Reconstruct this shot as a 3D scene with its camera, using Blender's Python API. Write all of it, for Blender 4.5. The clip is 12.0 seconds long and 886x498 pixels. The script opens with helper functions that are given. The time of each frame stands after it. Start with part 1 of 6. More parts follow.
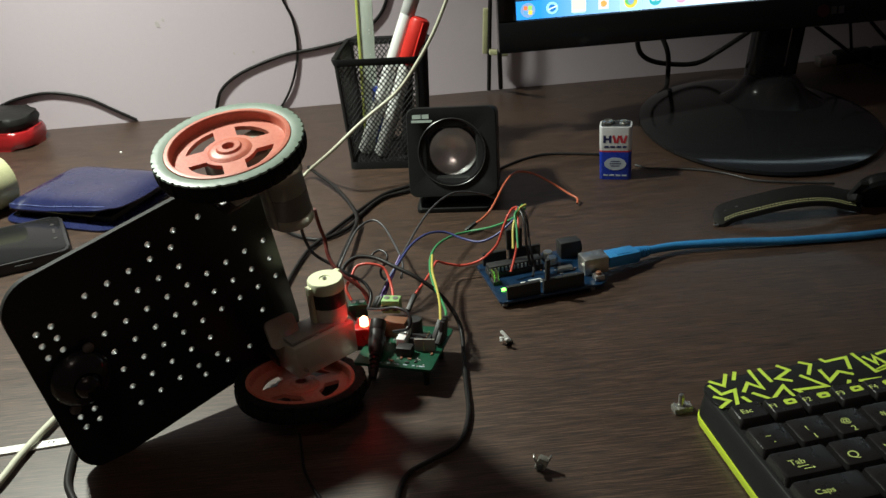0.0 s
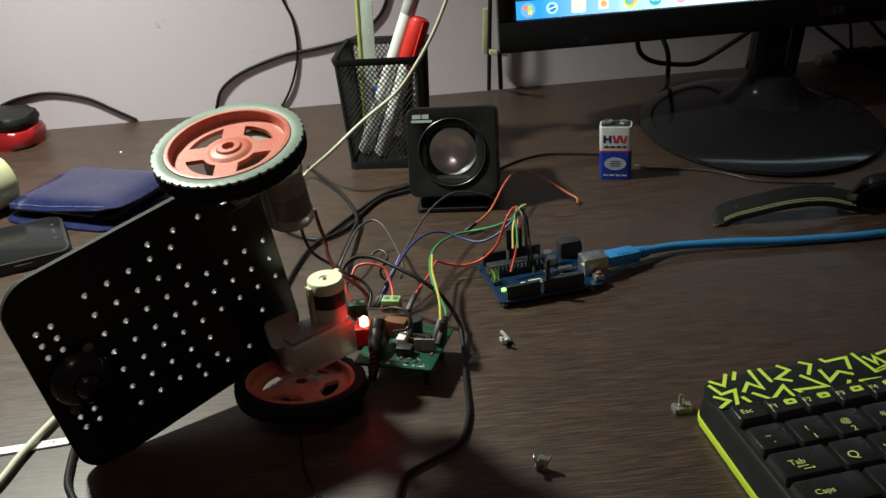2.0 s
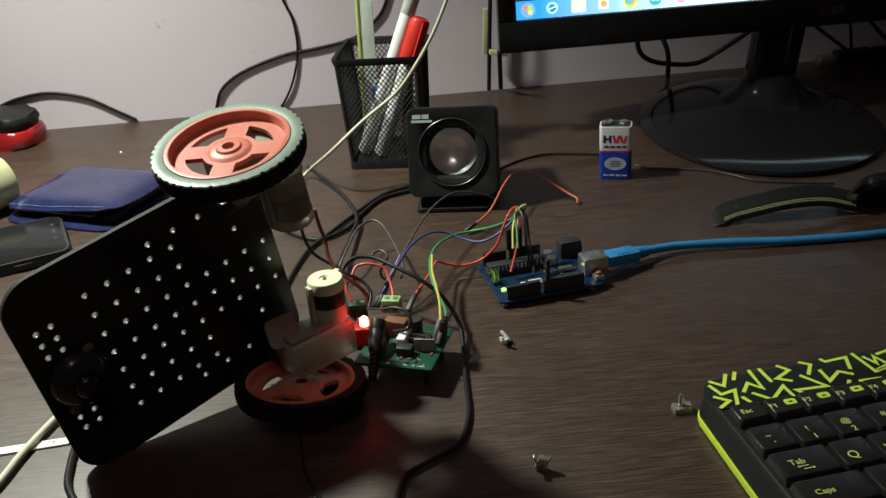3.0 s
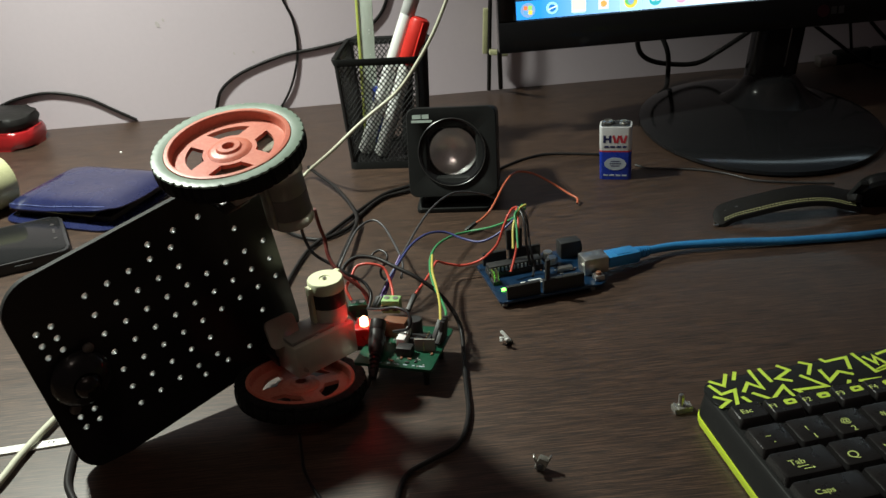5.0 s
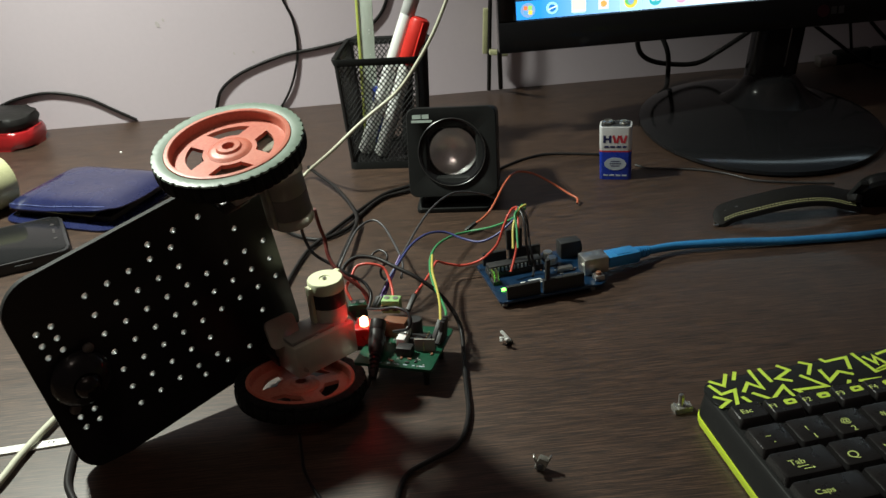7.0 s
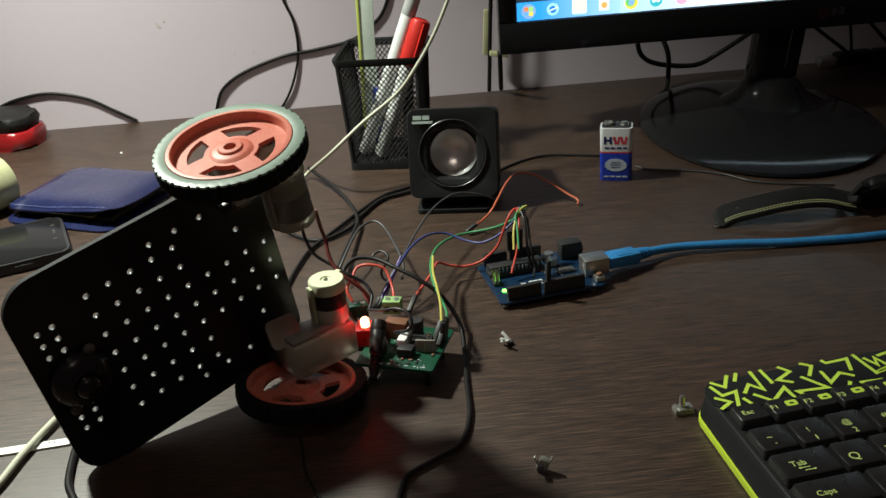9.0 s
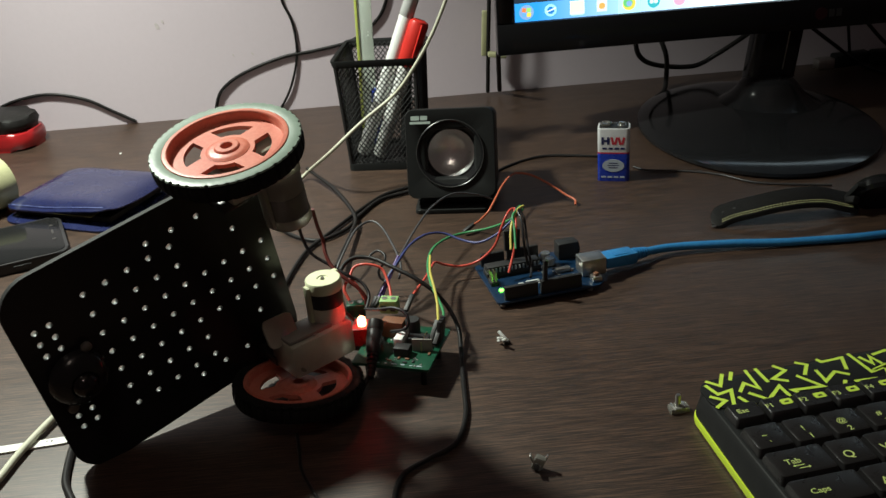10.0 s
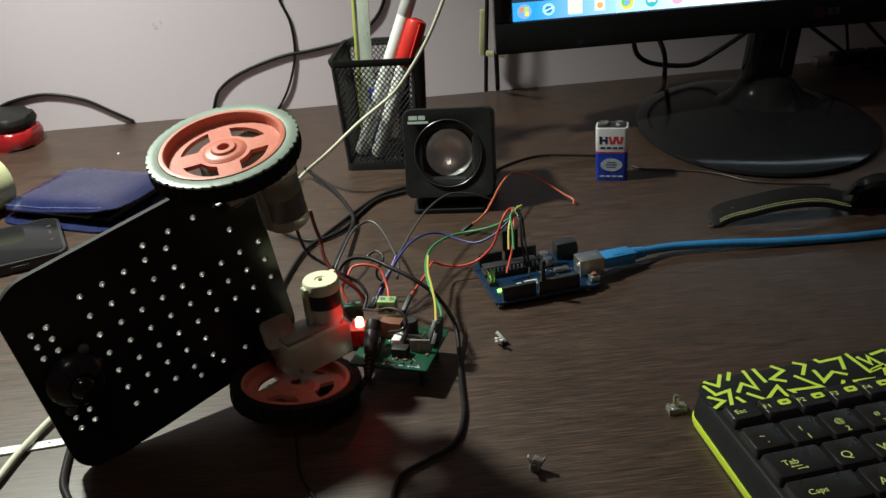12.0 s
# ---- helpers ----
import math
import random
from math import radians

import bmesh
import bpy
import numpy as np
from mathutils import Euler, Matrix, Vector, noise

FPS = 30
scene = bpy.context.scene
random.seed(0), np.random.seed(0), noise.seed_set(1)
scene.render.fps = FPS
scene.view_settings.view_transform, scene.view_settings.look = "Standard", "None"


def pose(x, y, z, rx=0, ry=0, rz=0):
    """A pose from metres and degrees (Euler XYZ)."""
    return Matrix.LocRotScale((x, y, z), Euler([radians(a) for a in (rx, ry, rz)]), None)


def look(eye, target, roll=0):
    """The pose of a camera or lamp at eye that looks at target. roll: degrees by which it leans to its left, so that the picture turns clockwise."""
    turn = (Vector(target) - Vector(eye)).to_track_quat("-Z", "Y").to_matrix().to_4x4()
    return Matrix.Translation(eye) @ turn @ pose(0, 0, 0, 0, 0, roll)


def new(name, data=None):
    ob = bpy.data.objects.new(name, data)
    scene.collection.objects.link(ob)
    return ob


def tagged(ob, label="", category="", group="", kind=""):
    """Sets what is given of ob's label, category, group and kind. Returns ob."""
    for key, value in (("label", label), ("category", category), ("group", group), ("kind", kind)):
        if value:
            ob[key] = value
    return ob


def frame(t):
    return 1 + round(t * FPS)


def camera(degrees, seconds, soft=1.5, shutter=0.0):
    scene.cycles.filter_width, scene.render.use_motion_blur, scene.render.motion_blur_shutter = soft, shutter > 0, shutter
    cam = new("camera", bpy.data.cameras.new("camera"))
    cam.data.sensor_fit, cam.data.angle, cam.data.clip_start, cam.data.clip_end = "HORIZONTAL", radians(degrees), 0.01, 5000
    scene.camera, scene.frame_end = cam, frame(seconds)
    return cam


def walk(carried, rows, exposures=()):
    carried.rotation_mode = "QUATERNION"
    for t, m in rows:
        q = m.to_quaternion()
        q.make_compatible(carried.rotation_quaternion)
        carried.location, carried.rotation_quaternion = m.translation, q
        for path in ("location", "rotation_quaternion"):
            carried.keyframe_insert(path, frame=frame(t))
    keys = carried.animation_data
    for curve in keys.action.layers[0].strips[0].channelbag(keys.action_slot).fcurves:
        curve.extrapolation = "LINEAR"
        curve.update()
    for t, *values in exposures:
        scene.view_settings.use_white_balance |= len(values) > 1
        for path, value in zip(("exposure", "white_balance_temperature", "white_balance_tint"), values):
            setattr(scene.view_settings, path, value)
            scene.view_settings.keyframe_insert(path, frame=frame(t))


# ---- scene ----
cam = camera(49.7, 12.0)
PATH = [
    (0, (-0.148, -0.681, 0.287), (-0.096, 1.113, -0.594), -4.6),
    (0.5, (-0.148, -0.681, 0.287), (-0.096, 1.113, -0.594), -4.6),
    (1, (-0.148, -0.681, 0.287), (-0.096, 1.113, -0.594), -4.6),
    (1.5, (-0.148, -0.681, 0.287), (-0.096, 1.113, -0.594), -4.6),
    (2, (-0.148, -0.681, 0.287), (-0.096, 1.113, -0.594), -4.6),
    (2.5, (-0.148, -0.681, 0.287), (-0.096, 1.113, -0.594), -4.6),
    (3, (-0.148, -0.681, 0.287), (-0.096, 1.113, -0.594), -4.6),
    (5, (-0.148, -0.681, 0.287), (-0.096, 1.113, -0.594), -4.6),
    (5.5, (-0.148, -0.681, 0.287), (-0.096, 1.113, -0.594), -4.6),
    (6, (-0.148, -0.681, 0.287), (-0.096, 1.113, -0.594), -4.6),
    (6.5, (-0.148, -0.681, 0.287), (-0.096, 1.113, -0.594), -4.6),
    (7, (-0.148, -0.681, 0.287), (-0.096, 1.113, -0.594), -4.6),
    (9, (-0.149, -0.681, 0.287), (-0.095, 1.114, -0.592), -4.5),
    (9.5, (-0.148, -0.681, 0.287), (-0.094, 1.114, -0.593), -4.6),
    (10, (-0.147, -0.683, 0.286), (-0.094, 1.115, -0.589), -4.5),
    (10.5, (-0.146, -0.682, 0.287), (-0.095, 1.114, -0.593), -4.5),
    (11, (-0.146, -0.682, 0.287), (-0.097, 1.113, -0.592), -4.6),
    (11.5, (-0.145, -0.682, 0.286), (-0.097, 1.114, -0.591), -4.7),
    (12, (-0.146, -0.682, 0.287), (-0.092, 1.114, -0.592), -4.6),
]
walk(cam, [(t, look(e, g, r)) for t, e, g, r in PATH])

# ---- light: a bright unseen desk lamp close by, added fill in a dim room, and the screen ----
world = bpy.data.worlds.new("night_room")
scene.world = world
world.use_nodes = True
world.node_tree.nodes["Background"].inputs[0].default_value = (0.55, 0.6, 0.65, 1)
world.node_tree.nodes["Background"].inputs[1].default_value = 0.02


def lamp(name, place, watts, radius, colour):
    data = bpy.data.lights.new(name, "POINT")
    data.energy, data.shadow_soft_size, data.color = watts, radius, colour
    ob = new(name, data)
    ob.location = place
    return ob


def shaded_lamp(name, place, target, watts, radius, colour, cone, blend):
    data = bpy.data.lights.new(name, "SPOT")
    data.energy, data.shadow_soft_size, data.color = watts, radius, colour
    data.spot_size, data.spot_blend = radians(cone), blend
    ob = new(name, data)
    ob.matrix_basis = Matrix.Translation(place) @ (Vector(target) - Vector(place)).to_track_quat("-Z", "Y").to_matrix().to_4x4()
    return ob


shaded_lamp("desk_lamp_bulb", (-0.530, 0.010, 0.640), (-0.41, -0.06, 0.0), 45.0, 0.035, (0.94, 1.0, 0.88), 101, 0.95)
# Unseen fill lamp behind the camera, added to lift the shaded fronts.
lamp("front_fill", (-0.22, -0.80, 1.05), 3.2, 0.05, (1.0, 0.84, 0.72))
lamp("red_led_glow", (-0.1835, -0.2526, 0.0430), 0.0035, 0.002, (1.0, 0.008, 0.012))
scene.view_settings.exposure = 0.0


# ---- materials ----
def material(name, colour, rough=0.5, metal=0.0, second=None, scale=60.0, stretch=(1, 1, 1), bump=0.0, bump_scale=None,
             spec=0.5, coat=0.0, clear=0.0, glow=0.0, glow_colour=None, mottle=0.5, rough_vary=0.1, sheen=0.0, ior=1.45):
    m = bpy.data.materials.new(name)
    m.use_nodes = True
    nt = m.node_tree
    b = nt.nodes["Principled BSDF"]
    b.inputs["Metallic"].default_value = metal
    b.inputs["Specular IOR Level"].default_value = spec
    b.inputs["Coat Weight"].default_value = coat
    b.inputs["Transmission Weight"].default_value = clear
    b.inputs["Sheen Weight"].default_value = sheen
    b.inputs["IOR"].default_value = ior
    if glow:
        b.inputs["Emission Color"].default_value = (*(glow_colour or colour), 1)
        b.inputs["Emission Strength"].default_value = glow
    second = second or tuple(c * 0.8 for c in colour)
    tc = nt.nodes.new("ShaderNodeTexCoord")
    mp = nt.nodes.new("ShaderNodeMapping")
    mp.inputs["Scale"].default_value = stretch
    nt.links.new(tc.outputs["Object"], mp.inputs[0])
    big = nt.nodes.new("ShaderNodeTexNoise")
    big.inputs["Scale"].default_value, big.inputs["Detail"].default_value = scale, 5
    fine = nt.nodes.new("ShaderNodeTexNoise")
    fine.inputs["Scale"].default_value, fine.inputs["Detail"].default_value = bump_scale or scale * 12, 4
    nt.links.new(mp.outputs[0], big.inputs["Vector"])
    nt.links.new(mp.outputs[0], fine.inputs["Vector"])
    add = nt.nodes.new("ShaderNodeMix")
    add.inputs[0].default_value = 0.4
    nt.links.new(big.outputs[0], add.inputs[2])
    nt.links.new(fine.outputs[0], add.inputs[3])
    ramp = nt.nodes.new("ShaderNodeValToRGB")
    ramp.color_ramp.elements[0].position, ramp.color_ramp.elements[1].position = 0.5 - mottle * 0.4, 0.5 + mottle * 0.4
    ramp.color_ramp.elements[0].color, ramp.color_ramp.elements[1].color = (*second, 1), (*colour, 1)
    nt.links.new(add.outputs[0], ramp.inputs[0])
    nt.links.new(ramp.outputs[0], b.inputs["Base Color"])
    rr = nt.nodes.new("ShaderNodeMapRange")
    rr.inputs[3].default_value, rr.inputs[4].default_value = max(rough - rough_vary, 0.02), min(rough + rough_vary, 1)
    nt.links.new(big.outputs[0], rr.inputs[0])
    nt.links.new(rr.outputs[0], b.inputs["Roughness"])
    if bump:
        bp = nt.nodes.new("ShaderNodeBump")
        bp.inputs["Strength"].default_value, bp.inputs["Distance"].default_value = bump, 0.0006
        nt.links.new(fine.outputs[0], bp.inputs["Height"])
        nt.links.new(bp.outputs[0], b.inputs["Normal"])
    return m


def desk_material():
    """Dark wenge laminate: long fine pores and streaks along x, broad tone bands, a satin sheen."""
    m = material("wenge_laminate", (0.050, 0.0305, 0.0205), 0.45, 0, (0.031, 0.0185, 0.0128), 30, (0.3, 4.0, 1), 0.22, 200, mottle=0.8, rough_vary=0.05, spec=0.78)
    nt = m.node_tree
    b = nt.nodes["Principled BSDF"]
    tc = nt.nodes.new("ShaderNodeTexCoord")
    mp = nt.nodes.new("ShaderNodeMapping")
    mp.inputs["Scale"].default_value = (60, 2900, 1)
    pores = nt.nodes.new("ShaderNodeTexNoise")
    pores.inputs["Scale"].default_value, pores.inputs["Detail"].default_value, pores.inputs["Distortion"].default_value = 1.0, 3, 0.4
    nt.links.new(tc.outputs["Object"], mp.inputs[0])
    nt.links.new(mp.outputs[0], pores.inputs["Vector"])
    ramp = nt.nodes.new("ShaderNodeValToRGB")
    ramp.color_ramp.elements[0].position, ramp.color_ramp.elements[1].position = 0.45, 0.62
    ramp.color_ramp.elements[0].color, ramp.color_ramp.elements[1].color = (0.36, 0.34, 0.33, 1), (2.5, 2.3, 2.15, 1)
    wide = nt.nodes.new("ShaderNodeMapping")
    wide.inputs["Scale"].default_value = (26, 1300, 1)
    streaks = nt.nodes.new("ShaderNodeTexNoise")
    streaks.inputs["Scale"].default_value, streaks.inputs["Detail"].default_value, streaks.inputs["Distortion"].default_value = 1.0, 4, 0.3
    nt.links.new(tc.outputs["Object"], wide.inputs[0])
    nt.links.new(wide.outputs[0], streaks.inputs["Vector"])
    both = nt.nodes.new("ShaderNodeMix")
    both.inputs[0].default_value = 0.36
    nt.links.new(pores.outputs[0], both.inputs[2])
    nt.links.new(streaks.outputs[0], both.inputs[3])
    nt.links.new(both.outputs[0], ramp.inputs[0])
    relief = nt.nodes.new("ShaderNodeBump")
    relief.inputs["Strength"].default_value, relief.inputs["Distance"].default_value = 0.22, 0.0003
    nt.links.new(both.outputs[0], relief.inputs["Height"])
    nt.links.new(relief.outputs[0], b.inputs["Normal"])
    mix = nt.nodes.new("ShaderNodeMix")
    mix.data_type, mix.blend_type = "RGBA", "MULTIPLY"
    mix.inputs[0].default_value = 1.0
    nt.links.new(b.inputs["Base Color"].links[0].from_socket, mix.inputs[6])
    nt.links.new(ramp.outputs[0], mix.inputs[7])
    nt.links.new(mix.outputs[2], b.inputs["Base Color"])
    return m


DESK = desk_material()
WALL = material("pinkish_white_paint", (0.62, 0.545, 0.595), 0.75, 0, (0.57, 0.50, 0.548), 5, (1, 1, 1), 0.12, 260, mottle=0.9)
SMUDGE = material("grey_smudge", (0.46, 0.42, 0.42), 0.8, 0, (0.6, 0.54, 0.54), 300)
CEILING = material("white_ceiling_paint", (0.75, 0.74, 0.72), 0.8, scale=4)
FLOOR = material("grey_floor_tile", (0.30, 0.28, 0.26), 0.4, scale=6)
BLACK_ACRYLIC = material("black_acrylic", (0.017, 0.0155, 0.016), 0.22, 0, (0.012, 0.012, 0.013), 40, spec=0.35)
# Sawn hole walls coloured lighter for the light they catch; outer rim darker.
HOLE_WALL_LIT = material("lit_sawn_acrylic", (0.16, 0.165, 0.16), 0.25, 0, (0.045, 0.05, 0.05), 300, bump=0.3)
ACRYLIC_RIM = material("dull_acrylic_rim", (0.045, 0.046, 0.046), 0.6, 0, (0.025, 0.026, 0.026), 300, bump=0.3, spec=0.2)
# Dusty side wall with its lamplit pale tone put into the colour.
TYRE = material("lit_dusty_rubber", (0.23, 0.30, 0.245), 0.40, 0, (0.16, 0.21, 0.17), 60, bump=0.12, bump_scale=900, mottle=0.7, sheen=0.1)
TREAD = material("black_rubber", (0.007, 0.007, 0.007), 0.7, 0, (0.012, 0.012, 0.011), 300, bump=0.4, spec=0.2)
RIM = material("red_orange_plastic", (0.62, 0.215, 0.145), 0.42, 0, (0.50, 0.105, 0.070), 32, bump=0.15, bump_scale=700, mottle=0.45)
FROSTED = material("smoky_clear_plastic", (0.56, 0.54, 0.44), 0.32, 0, (0.42, 0.40, 0.33), 120, clear=0.35, bump=0.1)
SMOKED = material("dark_smoked_plastic", (0.022, 0.022, 0.021), 0.3, 0, (0.04, 0.038, 0.036), 150, spec=0.4)
IVORY = material("ivory_plastic", (0.74, 0.75, 0.52), 0.42, 0, (0.66, 0.67, 0.44), 150, bump=0.1)
MOTOR_CAN = material("motor_can_steel", (0.22, 0.21, 0.19), 0.35, 0.6, (0.14, 0.13, 0.12), 200)
BLACK_PVC = material("black_cable_sheath", (0.011, 0.010, 0.010), 0.42, 0, (0.016, 0.015, 0.015), 400, spec=0.22)
CREAM_PVC = material("off_white_cable_sheath", (0.56, 0.56, 0.44), 0.45, 0, (0.44, 0.44, 0.34), 300)
GREY_PVC = material("grey_cable_sheath", (0.040, 0.038, 0.038), 0.4, scale=300)
BLUE_PVC = material("blue_cable_sheath", (0.035, 0.23, 0.48), 0.42, 0, (0.02, 0.15, 0.40), 300, bump=0.1)
WIRE_RED = material("red_wire", (0.62, 0.085, 0.06), 0.4, scale=400)
WIRE_ORANGE = material("orange_red_wire", (0.55, 0.14, 0.07), 0.4, scale=400)
WIRE_BROWN = material("dark_red_wire", (0.11, 0.020, 0.016), 0.4, scale=400)
WIRE_GREEN = material("green_wire", (0.05, 0.26, 0.10), 0.4, scale=400)
WIRE_YELLOW = material("yellow_wire", (0.52, 0.45, 0.10), 0.4, scale=400)
WIRE_BLUE = material("dark_blue_wire", (0.05, 0.06, 0.20), 0.4, scale=400)
WIRE_PURPLE = material("purple_wire", (0.11, 0.06, 0.24), 0.4, scale=400)
WIRE_GREY = material("grey_wire", (0.06, 0.06, 0.065), 0.4, scale=400)
WIRE_BLACK = material("black_wire", (0.015, 0.015, 0.017), 0.4, scale=400)
PCB_BLUE = material("blue_circuit_board", (0.004, 0.024, 0.060), 0.35, 0, (0.0025, 0.015, 0.040), 250, coat=0.3)
PCB_GREEN = material("green_circuit_board", (0.009, 0.075, 0.040), 0.32, 0, (0.006, 0.048, 0.025), 250, coat=0.4)
BLACK_PLASTIC = material("matt_black_plastic", (0.018, 0.018, 0.019), 0.5, 0, (0.02, 0.02, 0.02), 300, bump=0.1)
SATIN_BLACK = material("satin_black_plastic", (0.014, 0.0145, 0.0145), 0.45, 0, (0.016, 0.017, 0.017), 160, spec=0.14, bump=0.12, bump_scale=1500)
GLOSS_BLACK = material("glossy_black_plastic", (0.010, 0.010, 0.011), 0.12, 0, (0.013, 0.013, 0.014), 30, spec=0.28, rough_vary=0.04)
STEEL = material("bright_steel", (0.66, 0.65, 0.62), 0.38, 1.0, (0.48, 0.47, 0.44), 200)
TIN = material("tinned_solder", (0.55, 0.55, 0.54), 0.35, 0.9, scale=300)
WHITE_PLASTIC = material("white_plastic", (0.74, 0.75, 0.73), 0.4, 0, (0.66, 0.67, 0.65), 200)
PALE_GREEN = material("pale_green_plastic", (0.30, 0.50, 0.20), 0.4, scale=300)
GREY_SMOKE = material("grey_smoked_plastic", (0.20, 0.20, 0.18), 0.32, 0, (0.25, 0.24, 0.21), 150, spec=0.4)
BROWN_PLASTIC = material("brown_phenolic_plastic", (0.20, 0.09, 0.05), 0.45, scale=300)
RED_PLASTIC = material("red_plastic", (0.62, 0.035, 0.025), 0.35, 0, (0.52, 0.025, 0.02), 100)
RED_SHELL = material("deep_red_shell", (0.36, 0.014, 0.016), 0.3, 0, (0.29, 0.010, 0.013), 80, coat=0.3)
# The LED's red light on the socket is put into this base colour.
RED_LIT_CLEAR = material("red_lit_plastic", (0.55, 0.018, 0.018), 0.3, clear=0.2, scale=200)
LED_RED = material("lit_red_led", (1.0, 0.2, 0.12), 0.3, glow=9, glow_colour=(1.0, 0.30, 0.16), scale=200)
LED_GREEN = material("lit_green_led", (0.2, 1.0, 0.1), 0.3, glow=6, glow_colour=(0.16, 1.0, 0.08), scale=200)
BATTERY_BLUE = material("blue_printed_sleeve", (0.012, 0.04, 0.36), 0.28, 0, (0.010, 0.032, 0.30), 100, coat=0.3)
BATTERY_WHITE = material("white_printed_sleeve", (0.66, 0.67, 0.68), 0.28, 0, (0.6, 0.61, 0.62), 100, coat=0.3)
PRINT_RED = material("red_print", (0.50, 0.04, 0.06), 0.35, scale=200)
PRINT_NAVY = material("navy_print", (0.02, 0.025, 0.10), 0.35, scale=200)
PRINT_PALE = material("pale_print", (0.42, 0.48, 0.55), 0.4, scale=200)
PRINT_GREY = material("silver_print", (0.42, 0.50, 0.46), 0.35, scale=200)
CONE_SILVER = material("silvered_speaker_dome", (0.92, 0.93, 0.92), 0.28, 0.8, (0.72, 0.73, 0.72), 90, rough_vary=0.02)
LIME = material("lime_plastic", (0.66, 0.84, 0.05), 0.42, 0, (0.60, 0.78, 0.04), 150)
LIME_PRINT = material("lime_print", (0.62, 0.82, 0.09), 0.5, 0, (0.55, 0.75, 0.08), 300)
LEGEND = material("pale_lime_print", (0.70, 0.84, 0.26), 0.55, scale=300)
KEY_BLACK = material("key_black_plastic", (0.019, 0.018, 0.018), 0.30, 0, (0.015, 0.014, 0.0145), 220, spec=0.4, bump=0.2, bump_scale=2200)
LEATHER_BLUE = material("blue_leather", (0.011, 0.016, 0.066), 0.26, 0, (0.008, 0.011, 0.048), 60, bump=0.25, bump_scale=1200, coat=0.35, spec=0.45)
LEATHER_BLACK = material("black_leather", (0.008, 0.0075, 0.0075), 0.5, 0, (0.012, 0.011, 0.010), 150, bump=0.6, bump_scale=1300, spec=0.25)
THREAD = material("pale_yellow_thread", (0.62, 0.62, 0.32), 0.7, scale=500)
PALE_THREAD = material("pale_blue_thread", (0.22, 0.26, 0.5), 0.7, scale=500)
PHONE_GLASS = material("dark_phone_glass", (0.010, 0.0105, 0.011), 0.10, 0, (0.013, 0.013, 0.014), 20, spec=0.08)
PHONE_RIM = material("grey_phone_rim", (0.028, 0.028, 0.030), 0.35, 0.2, scale=200)
CREAM_GLOSS = material("cream_gloss_plastic", (0.50, 0.50, 0.29), 0.3, scale=80)
PAPER = material("white_paper", (0.78, 0.78, 0.74), 0.7, 0, (0.72, 0.72, 0.68), 200)
CLEAR = material("clear_plastic", (0.42, 0.41, 0.37), 0.2, 0, (0.36, 0.35, 0.31), 150, clear=0.6)
RULER = material("pale_green_clear_plastic", (0.82, 0.90, 0.82), 0.25, 0, (0.74, 0.84, 0.73), 120, clear=0.45)
RULER_EDGE = material("yellow_green_plastic", (0.60, 0.68, 0.16), 0.35, scale=200)
BLUE_PLASTIC = material("blue_plastic", (0.02, 0.05, 0.30), 0.35, scale=200)
BRASS = material("brassy_pin", (0.6, 0.5, 0.3), 0.35, 0.9, scale=300)


# ---- shapes ----
def box(sx, sy, sz, bevel=0.0, at=(0, 0, 0), segments=2, m=None, bm=None):
    bm = bm or bmesh.new()
    made = bmesh.ops.create_cube(bm, size=1.0)["verts"]
    bmesh.ops.scale(bm, vec=(sx, sy, sz), verts=made)
    if bevel:
        edges = list({e for v in made for e in v.link_edges})
        made = [v for v in bmesh.ops.bevel(bm, geom=edges, offset=bevel, segments=segments, profile=0.5, affect="EDGES")["verts"]]
        made = list({v for v in made})
    if m is not None:
        bmesh.ops.transform(bm, matrix=m, verts=made)
    bmesh.ops.translate(bm, vec=at, verts=made)
    return bm


def lathe(profile, steps=48, bm=None, m=None, closed=False):
    """Turns a profile of (radius, height) round z; it is capped where the radius is not zero unless closed joins its ends."""
    bm = bm or bmesh.new()
    rings, made = [], []
    for r, z in profile:
        if r < 1e-7:
            ring = [bm.verts.new((0, 0, z))]
        else:
            ring = [bm.verts.new((r * math.cos(2 * math.pi * k / steps), r * math.sin(2 * math.pi * k / steps), z)) for k in range(steps)]
        rings.append(ring)
        made += ring
    pairs = list(zip(rings, rings[1:])) + ([(rings[-1], rings[0])] if closed else [])
    for a, b in pairs:
        for k in range(steps):
            n = (k + 1) % steps
            if len(a) == 1 and len(b) == 1:
                continue
            if len(a) == 1:
                bm.faces.new((a[0], b[n], b[k]))
            elif len(b) == 1:
                bm.faces.new((a[k], a[n], b[0]))
            else:
                bm.faces.new((a[k], a[n], b[n], b[k]))
    if not closed:
        if len(rings[0]) > 1:
            bm.faces.new(list(reversed(rings[0])))
        if len(rings[-1]) > 1:
            bm.faces.new(rings[-1])
    bmesh.ops.recalc_face_normals(bm, faces=bm.faces)
    if m is not None:
        bmesh.ops.transform(bm, matrix=m, verts=made)
    return bm


